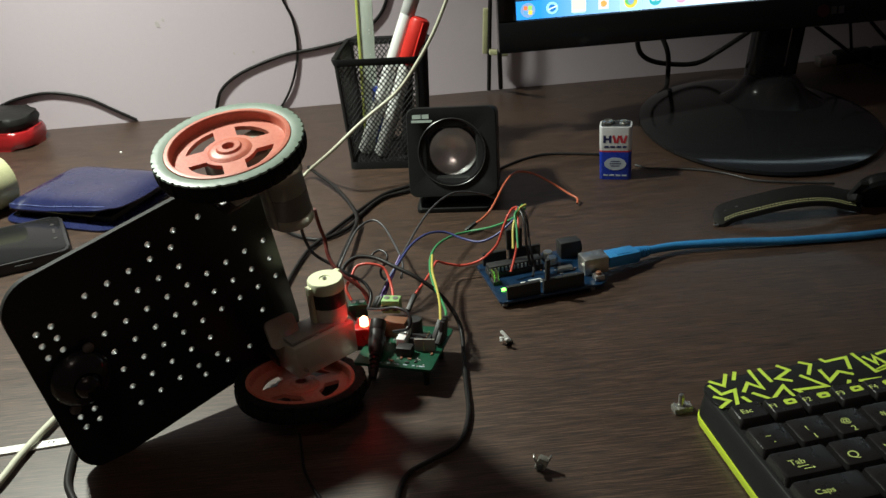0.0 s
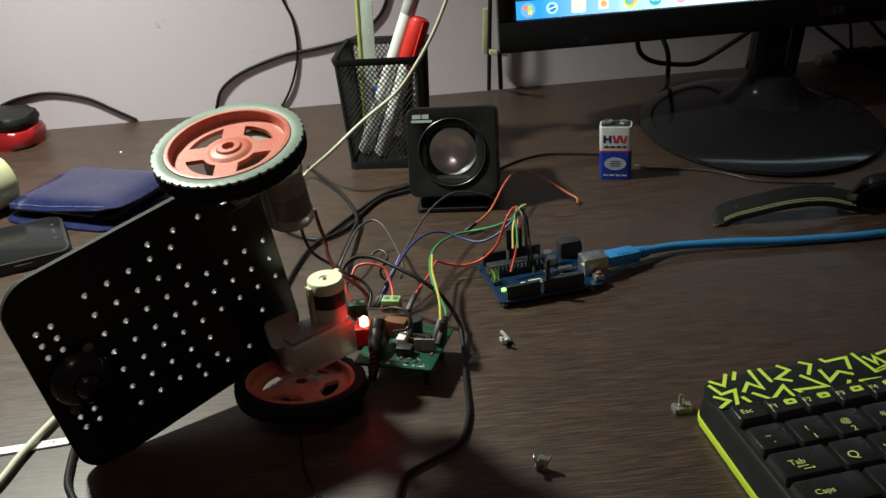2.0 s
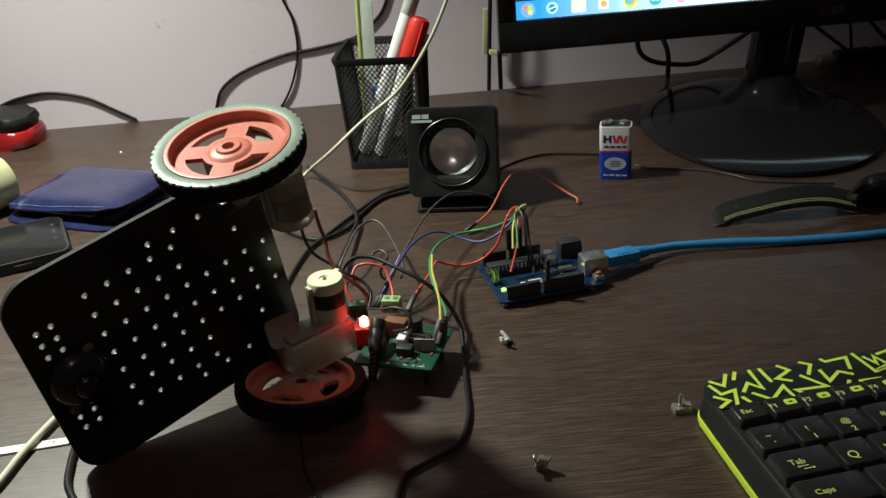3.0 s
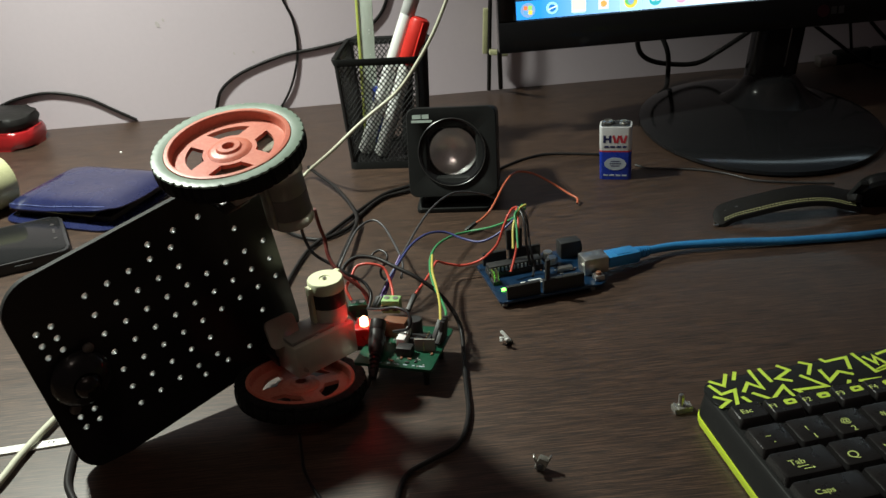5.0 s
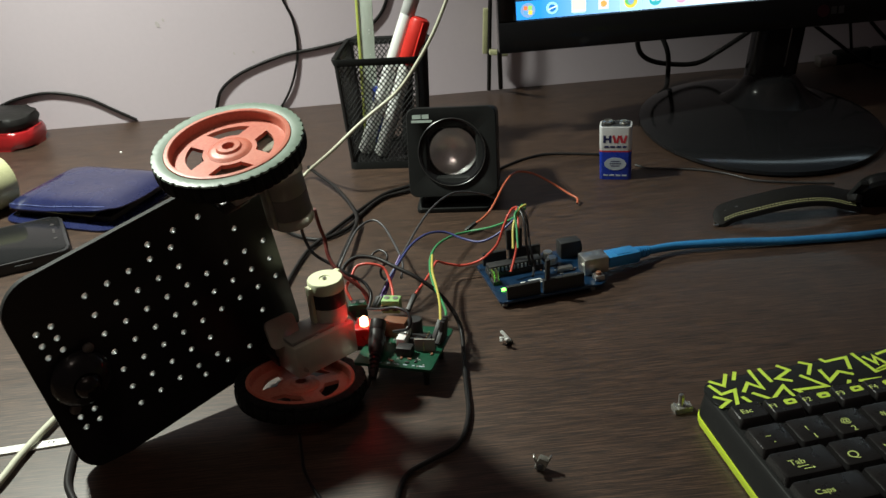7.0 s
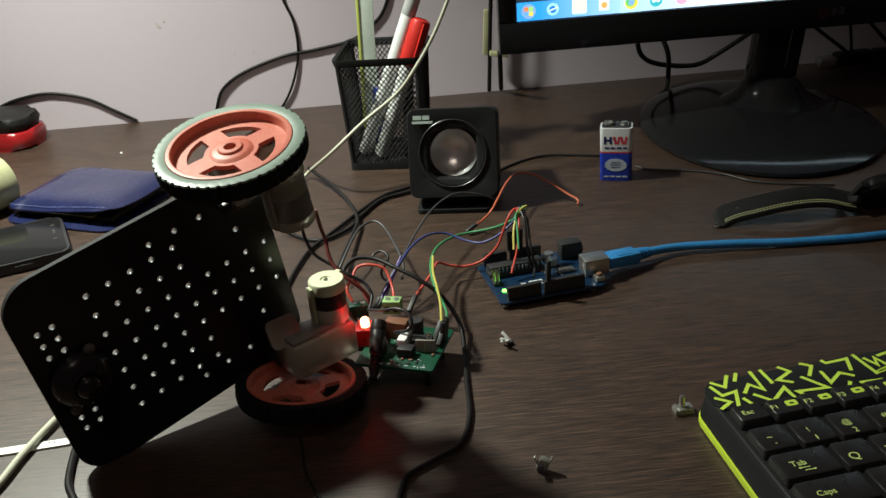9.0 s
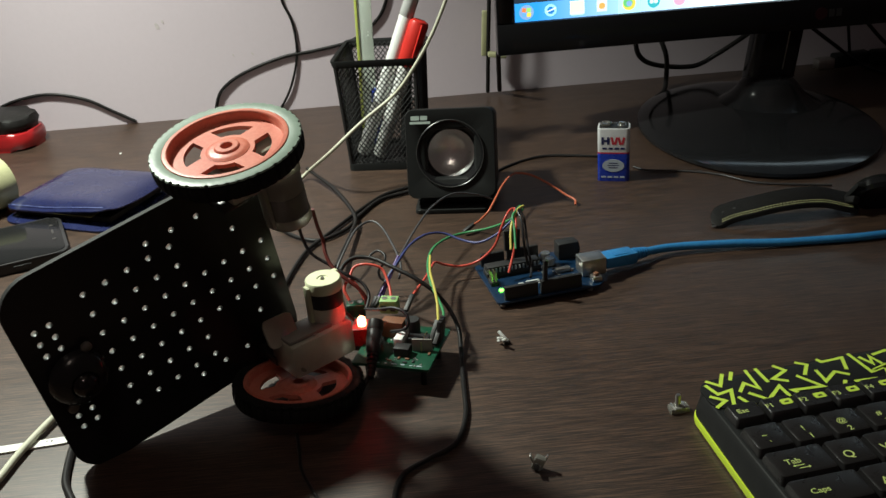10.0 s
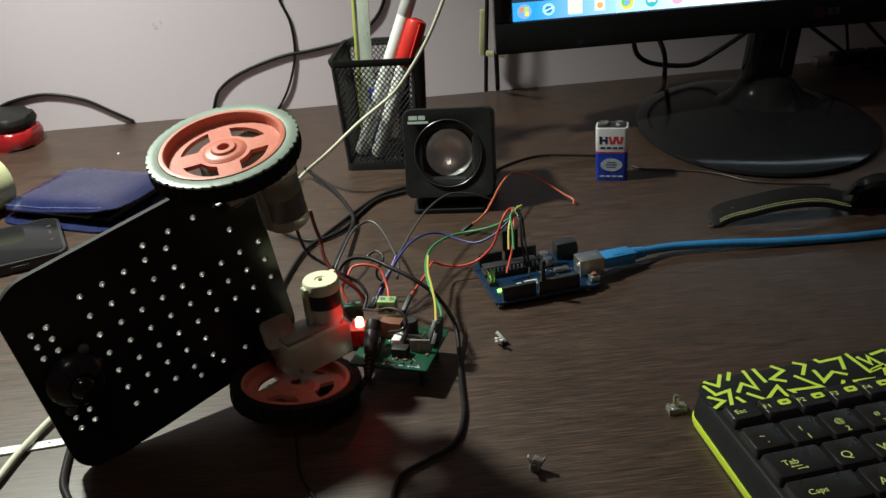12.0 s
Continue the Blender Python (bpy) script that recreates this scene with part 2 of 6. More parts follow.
def slab(outline, z0, z1, bevel=0.0, bm=None, m=None):
    """A flat piece with a given outline, from height z0 to z1."""
    bm = bm or bmesh.new()
    low = [bm.verts.new((x, y, z0)) for x, y in outline]
    high = [bm.verts.new((x, y, z1)) for x, y in outline]
    faces = [bm.faces.new(list(reversed(low))), bm.faces.new(high)]
    n = len(outline)
    for k in range(n):
        faces.append(bm.faces.new((low[k], low[(k + 1) % n], high[(k + 1) % n], high[k])))
    made = low + high
    if bevel:
        edges = [e for f in faces[:2] for e in f.edges]
        made = list({v for v in bmesh.ops.bevel(bm, geom=edges, offset=bevel, segments=2, profile=0.5, affect="EDGES")["verts"]} | {v for v in made if v.is_valid})
    bmesh.ops.recalc_face_normals(bm, faces=bm.faces)
    if m is not None:
        bmesh.ops.transform(bm, matrix=m, verts=[v for v in made if v.is_valid])
    return bm


def rounded(w, h, r, steps=6):
    """The outline of a rectangle with round corners, centred."""
    out = []
    for cx, cy, a0 in ((w / 2 - r, h / 2 - r, 0), (-w / 2 + r, h / 2 - r, 90), (-w / 2 + r, -h / 2 + r, 180), (w / 2 - r, -h / 2 + r, 270)):
        for k in range(steps + 1):
            a = radians(a0 + 90 * k / steps)
            out.append((cx + r * math.cos(a), cy + r * math.sin(a)))
    return out


def spline(points, steps=8):
    """A smooth line through the points."""
    p = [Vector(q) for q in points]
    p = [2 * p[0] - p[1]] + p + [2 * p[-1] - p[-2]]
    out = []
    for i in range(1, len(p) - 2):
        for k in range(steps):
            t = k / steps
            a, b, c, d = p[i - 1], p[i], p[i + 1], p[i + 2]
            out.append(0.5 * ((2 * b) + (c - a) * t + (2 * a - 5 * b + 4 * c - d) * t * t + (3 * b - a - 3 * c + d) * t ** 3))
    out.append(p[-2])
    return out


def tube(points, r, sides=10, steps=8, bm=None):
    bm = bm or bmesh.new()
    line = spline(points, steps) if steps else [Vector(q) for q in points]
    rings, up = [], Vector((0.13, 0.21, 0.97)).normalized()
    for i, q in enumerate(line):
        d = (line[min(i + 1, len(line) - 1)] - line[max(i - 1, 0)]).normalized()
        s = d.cross(up)
        s = s.normalized() if s.length > 1e-4 else d.orthogonal().normalized()
        up = s.cross(d).normalized()
        rings.append([bm.verts.new(q + r * (math.cos(2 * math.pi * k / sides) * s + math.sin(2 * math.pi * k / sides) * up)) for k in range(sides)])
    for a, b in zip(rings, rings[1:]):
        for k in range(sides):
            bm.faces.new((a[k], a[(k + 1) % sides], b[(k + 1) % sides], b[k]))
    bm.faces.new(list(reversed(rings[0])))
    bm.faces.new(rings[-1])
    bmesh.ops.recalc_face_normals(bm, faces=bm.faces)
    return bm


def mesh_of(name, bm, mats, smooth=40):
    me = bpy.data.meshes.new(name)
    if smooth:
        for f in bm.faces:
            f.smooth = True
        for e in bm.edges:
            if len(e.link_faces) == 2 and e.calc_face_angle(0) > radians(smooth):
                e.smooth = False
    bm.to_mesh(me)
    bm.free()
    for q in (mats if isinstance(mats, (list, tuple)) else [mats]):
        me.materials.append(q)
    return me


def part(name, bm, mat, parent, label="", m=None, smooth=40):
    ob = new(name, bm if isinstance(bm, bpy.types.Mesh) else mesh_of(name, bm, mat, smooth))
    ob.parent = parent
    if m is not None:
        ob.matrix_basis = m
    return tagged(ob, label)


def thing(name, m, label, category, group="", kind=""):
    ob = new(name)
    ob.empty_display_size = 0.01
    ob.matrix_basis = m
    return tagged(ob, label, category, group, kind)


def solo(name, bm, mat, m, label, category, group="", kind="", smooth=40):
    ob = new(name, mesh_of(name, bm, mat, smooth))
    ob.matrix_basis = m
    return tagged(ob, label, category, group, kind)


def cable(name, points, r, mat, label, parent=None):
    base = Vector((points[0][0], points[0][1], 0)) if parent is None else Vector((0, 0, 0))
    bm = tube([Vector(q) - base for q in points], r)
    if parent is not None:
        return part(name, bm, mat, parent, label)
    return solo(name, bm, mat, Matrix.Translation(base), label, "wire" if "wire" in name else "cable", "wires of the circuit" if "wire" in name else "")


def writing(text, size, mat, parent, m, name="legend"):
    curve = bpy.data.curves.new(name, "FONT")
    curve.body, curve.size, curve.align_x, curve.align_y, curve.extrude = text, size, "CENTER", "CENTER", 0.00006
    tmp = bpy.data.objects.new(name, curve)
    scene.collection.objects.link(tmp)
    bpy.context.view_layer.update()
    me = bpy.data.meshes.new_from_object(tmp.evaluated_get(bpy.context.evaluated_depsgraph_get()))
    bpy.data.objects.remove(tmp)
    me.materials.clear()
    me.materials.append(mat)
    ob = new(name, me)
    ob.parent, ob.matrix_basis = parent, m
    return ob


def frame_of(origin, x, y, z):
    return Matrix(((x[0], y[0], z[0], origin[0]), (x[1], y[1], z[1], origin[1]), (x[2], y[2], z[2], origin[2]), (0, 0, 0, 1)))


# ---- room and desk ----
def room():
    solo("wall_north", box(3.6, 0.12, 2.6), WALL, pose(-0.1, 0.3185, 0.55), "pinkish white painted wall with faint smudges behind the desk", "wall", kind="structure")
    solo("wall_south", box(3.6, 0.12, 2.6), WALL, pose(-0.1, -2.46, 0.55), "plain painted wall across the room", "wall", kind="structure")
    solo("wall_west", box(0.12, 2.66, 2.6), WALL, pose(-1.84, -1.07, 0.55), "plain painted side wall", "wall", kind="structure")
    solo("wall_east", box(0.12, 2.66, 2.6), WALL, pose(1.64, -1.07, 0.55), "plain painted side wall", "wall", kind="structure")
    solo("floor", box(3.6, 2.9, 0.1), FLOOR, pose(-0.1, -1.07, -0.80), "grey floor of the dim room", "floor", kind="structure")
    solo("ceiling", box(3.6, 2.9, 0.1), CEILING, pose(-0.1, -1.07, 1.90), "white ceiling of the dim room", "ceiling", kind="structure")
    desk = thing("desk", pose(-0.1, -0.20, -0.75), "dark wenge laminate desk standing against the wall", "desk", kind="structure")
    part("desktop", box(1.9, 0.915, 0.025, 0.0012), DESK, desk, "dark brown wood-grain top with a satin sheen", pose(0, 0.001, 0.7375))
    for x in (-0.93, 0.93):
        part("side_panel", box(0.025, 0.88, 0.724, 0.001), DESK, desk, m=pose(x, 0, 0.362))


room()
bm = bmesh.new()
for x, z, s in ((-0.378, 0.094, 0.0030), (-0.372, 0.098, 0.0018), (-0.310, 0.060, 0.0014), (-0.291, 0.060, 0.0016)):
    slab([(x + s * (0.7 + 0.5 * noise.noise((x * 90, k, 3))) * math.cos(k * 0.7854 + 0.4), z + 1.5 * s * (0.7 + 0.5 * noise.noise((z * 90, k, 1))) * math.sin(k * 0.7854)) for k in range(8)], 0, 0.0003, bm=bm)
solo("wall_smudge", bm, SMUDGE, pose(0, 0.2585, 0, 90), "small grey smudges on the painted wall", "smudge", kind="structure", smooth=0)


# ---- robot: a perforated chassis stood on its side ----
ROBOT_BASE = Vector((-0.25, -0.28, 0))
robot = thing("wheeled_robot", Matrix.Translation(ROBOT_BASE), "two-wheeled hobby robot with black perforated chassis stood on its side", "robot")
TO_ROBOT = Matrix.Translation(-ROBOT_BASE)
PLATE = frame_of((-0.3164, -0.3025, -0.004), (0.7911, 0.5841, 0.1815), (-0.0940, -0.1771, 0.9797), (0.6044, -0.7921, -0.0852))
AXLE = Vector((-0.0682, -0.2090, 0.9755)).normalized()


def chassis_plate():
    w, h = 0.1295, 0.114
    curve = bpy.data.curves.new("plate", "CURVE")
    curve.dimensions, curve.fill_mode, curve.extrude, curve.bevel_depth = "2D", "BOTH", 0.0012, 0.0002
    def loop(points):
        s = curve.splines.new("POLY")
        s.points.add(len(points) - 1)
        for q, (x, y) in zip(s.points, points):
            q.co = (x, y, 0, 1)
        s.use_cyclic_u = True
    loop([(x + w / 2, y + h / 2) for x, y in rounded(w, h, 0.017, 8)])
    holes = [(0.0358 + 0.0110 * i - 0.0003 * (j - 3), 0.0227 + 0.0116 * j) for j, n in enumerate((5, 5, 9, 9, 9, 5, 5)) for i in range(n)]
    for side in (0, 1):
        flip = (lambda v: h - v + 0.0006) if side else (lambda v: v + 0.0006)
        holes += [(0.0712 - 0.0018 * side + 0.0134 * k, flip(0.0148)) for k in range(3)]
        holes += [(0.1113, flip(0.0308))]
        holes += [(0.0095 + 0.0070 * i, flip(0.0276 + 0.0069 * j)) for i in range(2) for j in range(3)]
    holes += [(0.0246, 0.0565), (0.0153, 0.0574)]
    for x, y in holes:
        loop([(x + 0.0017 * math.cos(k * math.pi / 7), y + 0.0017 * math.sin(k * math.pi / 7)) for k in range(14)])
    tmp = new("plate", curve)
    bpy.context.view_layer.update()
    me = bpy.data.meshes.new_from_object(tmp.evaluated_get(bpy.context.evaluated_depsgraph_get()))
    bpy.data.objects.remove(tmp)
    me.materials.clear()
    me.materials.append(BLACK_ACRYLIC)
    me.materials.append(HOLE_WALL_LIT)
    me.materials.append(ACRYLIC_RIM)
    for f in me.polygons:
        drilled = any(abs(f.center.x - x) + abs(f.center.y - y) < 0.0030 for x, y in holes)
        f.material_index = 0 if abs(f.normal.z) > 0.5 else 1 if drilled else 2
    part("chassis_plate", me, None, robot, "glossy black acrylic plate drilled with rows of small holes", TO_ROBOT @ PLATE @ pose(0, 0, -0.0008))
    caster = part("caster", lathe([(0.0142, 0), (0.0142, 0.002), (0.0125, 0.0050), (0.0098, 0.0075), (0.0066, 0.0086), (0.0064, 0.004), (0, 0.004)], 40), BLACK_ACRYLIC, robot, "dark smoked plastic caster housing", TO_ROBOT @ PLATE @ pose(0.0172, 0.0560, 0.0016))
    part("ball", lathe([(0.0062 * math.sin(radians(a)), 0.0078 - 0.0062 * math.cos(radians(a))) for a in range(0, 181, 12)], 28), material("dark_steel_ball", (0.05, 0.045, 0.045), 0.14, 0.9, scale=60), caster, "dark polished ball")
    for x, y in ((0.010, 0.0435), (0.027, 0.0695)):
        part("bolt", lathe([(0.0026, 0), (0.0026, 0.0014), (0.0018, 0.002), (0, 0.002)], 12), MOTOR_CAN, caster, m=pose(x - 0.0185, y - 0.0565, 0.001))


chassis_plate()


def rim_mesh(bm):
    """Red rim: a deep lip, a web with four windows and a stepped hub, its outer face at z = 0."""
    lathe([(0.0279, 0.0004), (0.0277, 0.0008), (0.0271, 0.0009), (0.0260, 0.0009), (0.0256, 0.0006), (0.0254, 0.0000), (0.0252, -0.0032), (0.0250, -0.0035), (0.0246, -0.0038), (0.0246, -0.0054), (0.0262, -0.0060), (0.0266, -0.0086), (0.0279, -0.0086)], 96, bm, closed=True)
    radii = [0.0092, 0.0120, 0.0128, 0.0158, 0.0187, 0.0195, 0.0250]
    top, low = {}, {}
    n, across = 96, 6
    def cut(i, k):
        return 1 <= i <= 4 and k % 24 >= across
    def turn(r, k):
        """Vertices bunch so that every spoke keeps one width from hub to rim."""
        s = math.asin(min(0.0049 / r, 0.46))
        q, j = divmod(k, 24)
        a = -s + 2 * s * j / across if j <= across else s + (math.pi / 2 - 2 * s) * (j - across) / (24 - across)
        return q * math.pi / 2 + a
    for i, r in enumerate(radii):
        for k in range(n):
            a = turn(r, k)
            top[i, k] = bm.verts.new((r * math.cos(a), r * math.sin(a), -0.0034))
            low[i, k] = bm.verts.new((r * math.cos(a), r * math.sin(a), -0.0054))
    def there(i, k):
        return 0 <= i < len(radii) - 1 and not cut(i, k % n)
    for i in range(len(radii) - 1):
        for k in range(n):
            if not there(i, k):
                continue
            q = (k + 1) % n
            bm.faces.new((top[i, k], top[i + 1, k], top[i + 1, q], top[i, q]))
            bm.faces.new((low[i, q], low[i + 1, q], low[i + 1, k], low[i, k]))
            for other, a, b in ((there(i, k - 1), (i, k), (i + 1, k)), (there(i, k + 1), (i + 1, q), (i, q)), (there(i - 1, k), (i, q), (i, k)), (there(i + 1, k), (i + 1, k), (i + 1, q))):
                if not other:
                    bm.faces.new((top[a], low[a], low[b], top[b]))
    lathe([(0.0026, -0.0064), (0.0026, -0.0014), (0.0029, -0.0011), (0.0050, -0.0012), (0.0055, -0.0016), (0.0058, -0.0021), (0.0072, -0.0023), (0.0086, -0.0025), (0.0091, -0.0029), (0.0098, -0.0032), (0.0099, -0.0056), (0.0064, -0.0069), (0.0056, -0.0130), (0.0026, -0.0130)], 64, bm, closed=True)
    bmesh.ops.recalc_face_normals(bm, faces=bm.faces)
    return bm


def tyre_mesh(side):
    """The two pale side walls of the tyre, or its black lugged tread."""
    bm = bmesh.new()
    n, lugs = 288, 48
    def ring(r, z, depth=0.0):
        out = []
        for k in range(n):
            notch = 0.6 + 0.8 * noise.noise((k // 6 * 1.7, 3.1, 0.5)) if (k * lugs / n) % 1 < 0.30 else 0.0
            wob = 0.00018 * noise.noise((3 * math.cos(6.283 * k / n), 3 * math.sin(6.283 * k / n), 7))
            rr = r - depth * notch + (wob if depth else 0)
            out.append(bm.verts.new((rr * math.cos(2 * math.pi * k / n), rr * math.sin(2 * math.pi * k / n), z)))
        return out
    if side:
        rings = [ring(0.0277, -0.0012), ring(0.0281, 0.0004), ring(0.0300, 0.0008), ring(0.0322, 0.0007), ring(0.0333, 0.0005, 0.0007), ring(0.0337, -0.0002, 0.0013), ring(0.0300, -0.0030)]
    else:
        rings = [ring(0.0281, -0.0012), ring(0.0333, -0.0012, 0.0007), ring(0.0337, -0.0030, 0.0011), ring(0.0337, -0.0050, 0.0011), ring(0.0334, -0.0070, 0.0011), ring(0.0327, -0.0085, 0.0008), ring(0.0314, -0.0089), ring(0.0281, -0.0087)]
    for a, b in list(zip(rings, rings[1:])) + [(rings[-1], rings[0])]:
        for k in range(n):
            q = (k + 1) % n
            bm.faces.new((a[k], a[q], b[q], b[k]))
    bmesh.ops.recalc_face_normals(bm, faces=bm.faces)
    return bm


RIM_MESH = mesh_of("rim", rim_mesh(bmesh.new()), RIM, 35)
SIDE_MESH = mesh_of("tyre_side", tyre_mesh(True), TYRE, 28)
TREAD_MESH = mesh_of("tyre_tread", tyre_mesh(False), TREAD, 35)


def wheel(m, label):
    rim = part("wheel", RIM_MESH, None, robot, label, m)
    part("tyre_side", SIDE_MESH, None, rim, "dusty rubber side wall with ragged edge, lamplit grey-green put into its colour")
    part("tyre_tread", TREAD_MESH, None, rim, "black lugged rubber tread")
    return rim


UPPER = Vector((-0.2258, -0.2835, 0.1522))
ax_x = Vector((0, 1, 0)).cross(AXLE).normalized()
UPPER_POSE = TO_ROBOT @ frame_of(UPPER, ax_x, AXLE.cross(ax_x), AXLE)
turning_wheel = wheel(UPPER_POSE, "orange-red plastic wheel, spinning to and fro")
lower_axle = Vector((0.0755, 0.127, 1.0)).normalized()
low_x = Vector((0, 1, 0)).cross(lower_axle).normalized()
LOWER_WHEEL = wheel(TO_ROBOT @ frame_of(Vector((-0.2143, -0.2642, 0.0158)), low_x, lower_axle.cross(low_x), lower_axle) @ pose(0, 0, 0, 0, 0, 28), "orange-red plastic wheel lying on the desk")


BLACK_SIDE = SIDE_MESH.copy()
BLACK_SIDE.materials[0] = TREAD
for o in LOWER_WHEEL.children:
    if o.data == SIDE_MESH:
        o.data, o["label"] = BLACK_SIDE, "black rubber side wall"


def gear_motor(m, flip, cap_mat, can_length, label):
    """A gearbox of smoky plastic with an upright motor held by a strap; the motor's foot is at the local origin."""
    box_m = part("gearbox", box(0.037, 0.0225, 0.0185, 0.0014), FROSTED, robot, label, m @ pose(-0.0115, 0, -0.0095))
    part("gearbox_lid", box(0.026, 0.0150, 0.0022, 0.0006), SMOKED if flip else GREY_SMOKE, box_m, m=pose(-0.005, -0.001, 0.0104))
    if not flip:
        part("mount_tab", slab(rounded(0.0170, 0.0150, 0.003), -0.0010, 0.0010, 0.0003), FROSTED, box_m, "dark plastic tab with a screw hole", pose(-0.0165, 0.002, 0.0140, 68, 0, 0))
        part("tab_bolt", lathe([(0.0022, 0), (0.0022, 0.0012), (0, 0.0016)], 14), STEEL, box_m, m=pose(-0.0150, 0.0008, 0.0115, 68, 0, 0))
    for x, y in ((0.0155, 0.008), (0.0155, -0.008), (-0.003, -0.008), (-0.014, -0.006)):
        part("screw", lathe([(0.0013, 0), (0.0013, 0.0009), (0, 0.0012)], 12), STEEL, box_m, m=pose(x, y, 0.0092))
    slim = m if flip else m @ Matrix.Diagonal((0.88, 0.88, 1, 1))
    part("motor_can", lathe([(0.0098, 0), (0.0101, 0.0006), (0.0101, can_length - 0.006), (0.0097, can_length - 0.005), (0, can_length - 0.005)], 40), FROSTED, robot, "clear grey motor housing", slim)
    part("motor_band", lathe([(0.0103, can_length * 0.40), (0.0103, can_length - 0.0055), (0.0099, can_length - 0.0055), (0.0099, can_length * 0.40)], 40, closed=True), GREY_SMOKE if flip else SMOKED, robot, m=slim)
    cap = part("motor_cap", lathe([(0.0106, can_length - 0.0060), (0.0106, can_length - 0.0008), (0.0100, can_length), (0.0035, can_length), (0.0030, can_length - 0.0006), (0.0016, can_length - 0.0006), (0.0012, can_length - 0.0012), (0, can_length - 0.0012)], 44), cap_mat, robot, "pale end cap over the motor", slim)
    part("strap", box(0.0024, 0.0056, can_length - 0.002, 0.0007, (0, 0, can_length / 2 - 0.001)), cap_mat, cap, m=pose(-0.0110, 0.0012, 0, 0, 0, -6))
    if not flip:
        part("strap_lug", box(0.0070, 0.0040, 0.0042, 0.0009), cap_mat, cap, m=pose(0.0100, 0.0045, can_length - 0.0030, 0, 0, 25))
    part("spindle", lathe([(0.0010, can_length - 0.0014), (0.0010, can_length + 0.0003), (0, can_length + 0.0004)], 12), MOTOR_CAN, cap)


D1, D2 = Vector((0.80, 0.60, 0.02)).normalized(), Vector((-0.60, 0.80, 0)).normalized()
gear_motor(TO_ROBOT @ frame_of((-0.1964, -0.2450, 0.0390), D1, D2, D1.cross(D2)), False, IVORY, 0.0240, "smoky grey gearbox above the lower wheel")
z_axis = -AXLE
x_axis = (D1 - D1.dot(z_axis) * z_axis).normalized()
gear_motor(TO_ROBOT @ frame_of((-0.2085, -0.2640, 0.1310), x_axis, z_axis.cross(x_axis), z_axis), True, FROSTED, 0.0295, "smoky grey gearbox under the upper wheel")
# brackets that carry the two motors on the plate
for v in (0.009, 0.106):
    part("bracket", box(0.014, 0.006, 0.016, 0.001), SMOKED, robot, "dark plastic motor bracket", TO_ROBOT @ PLATE @ pose(0.110, v, 0.0090))


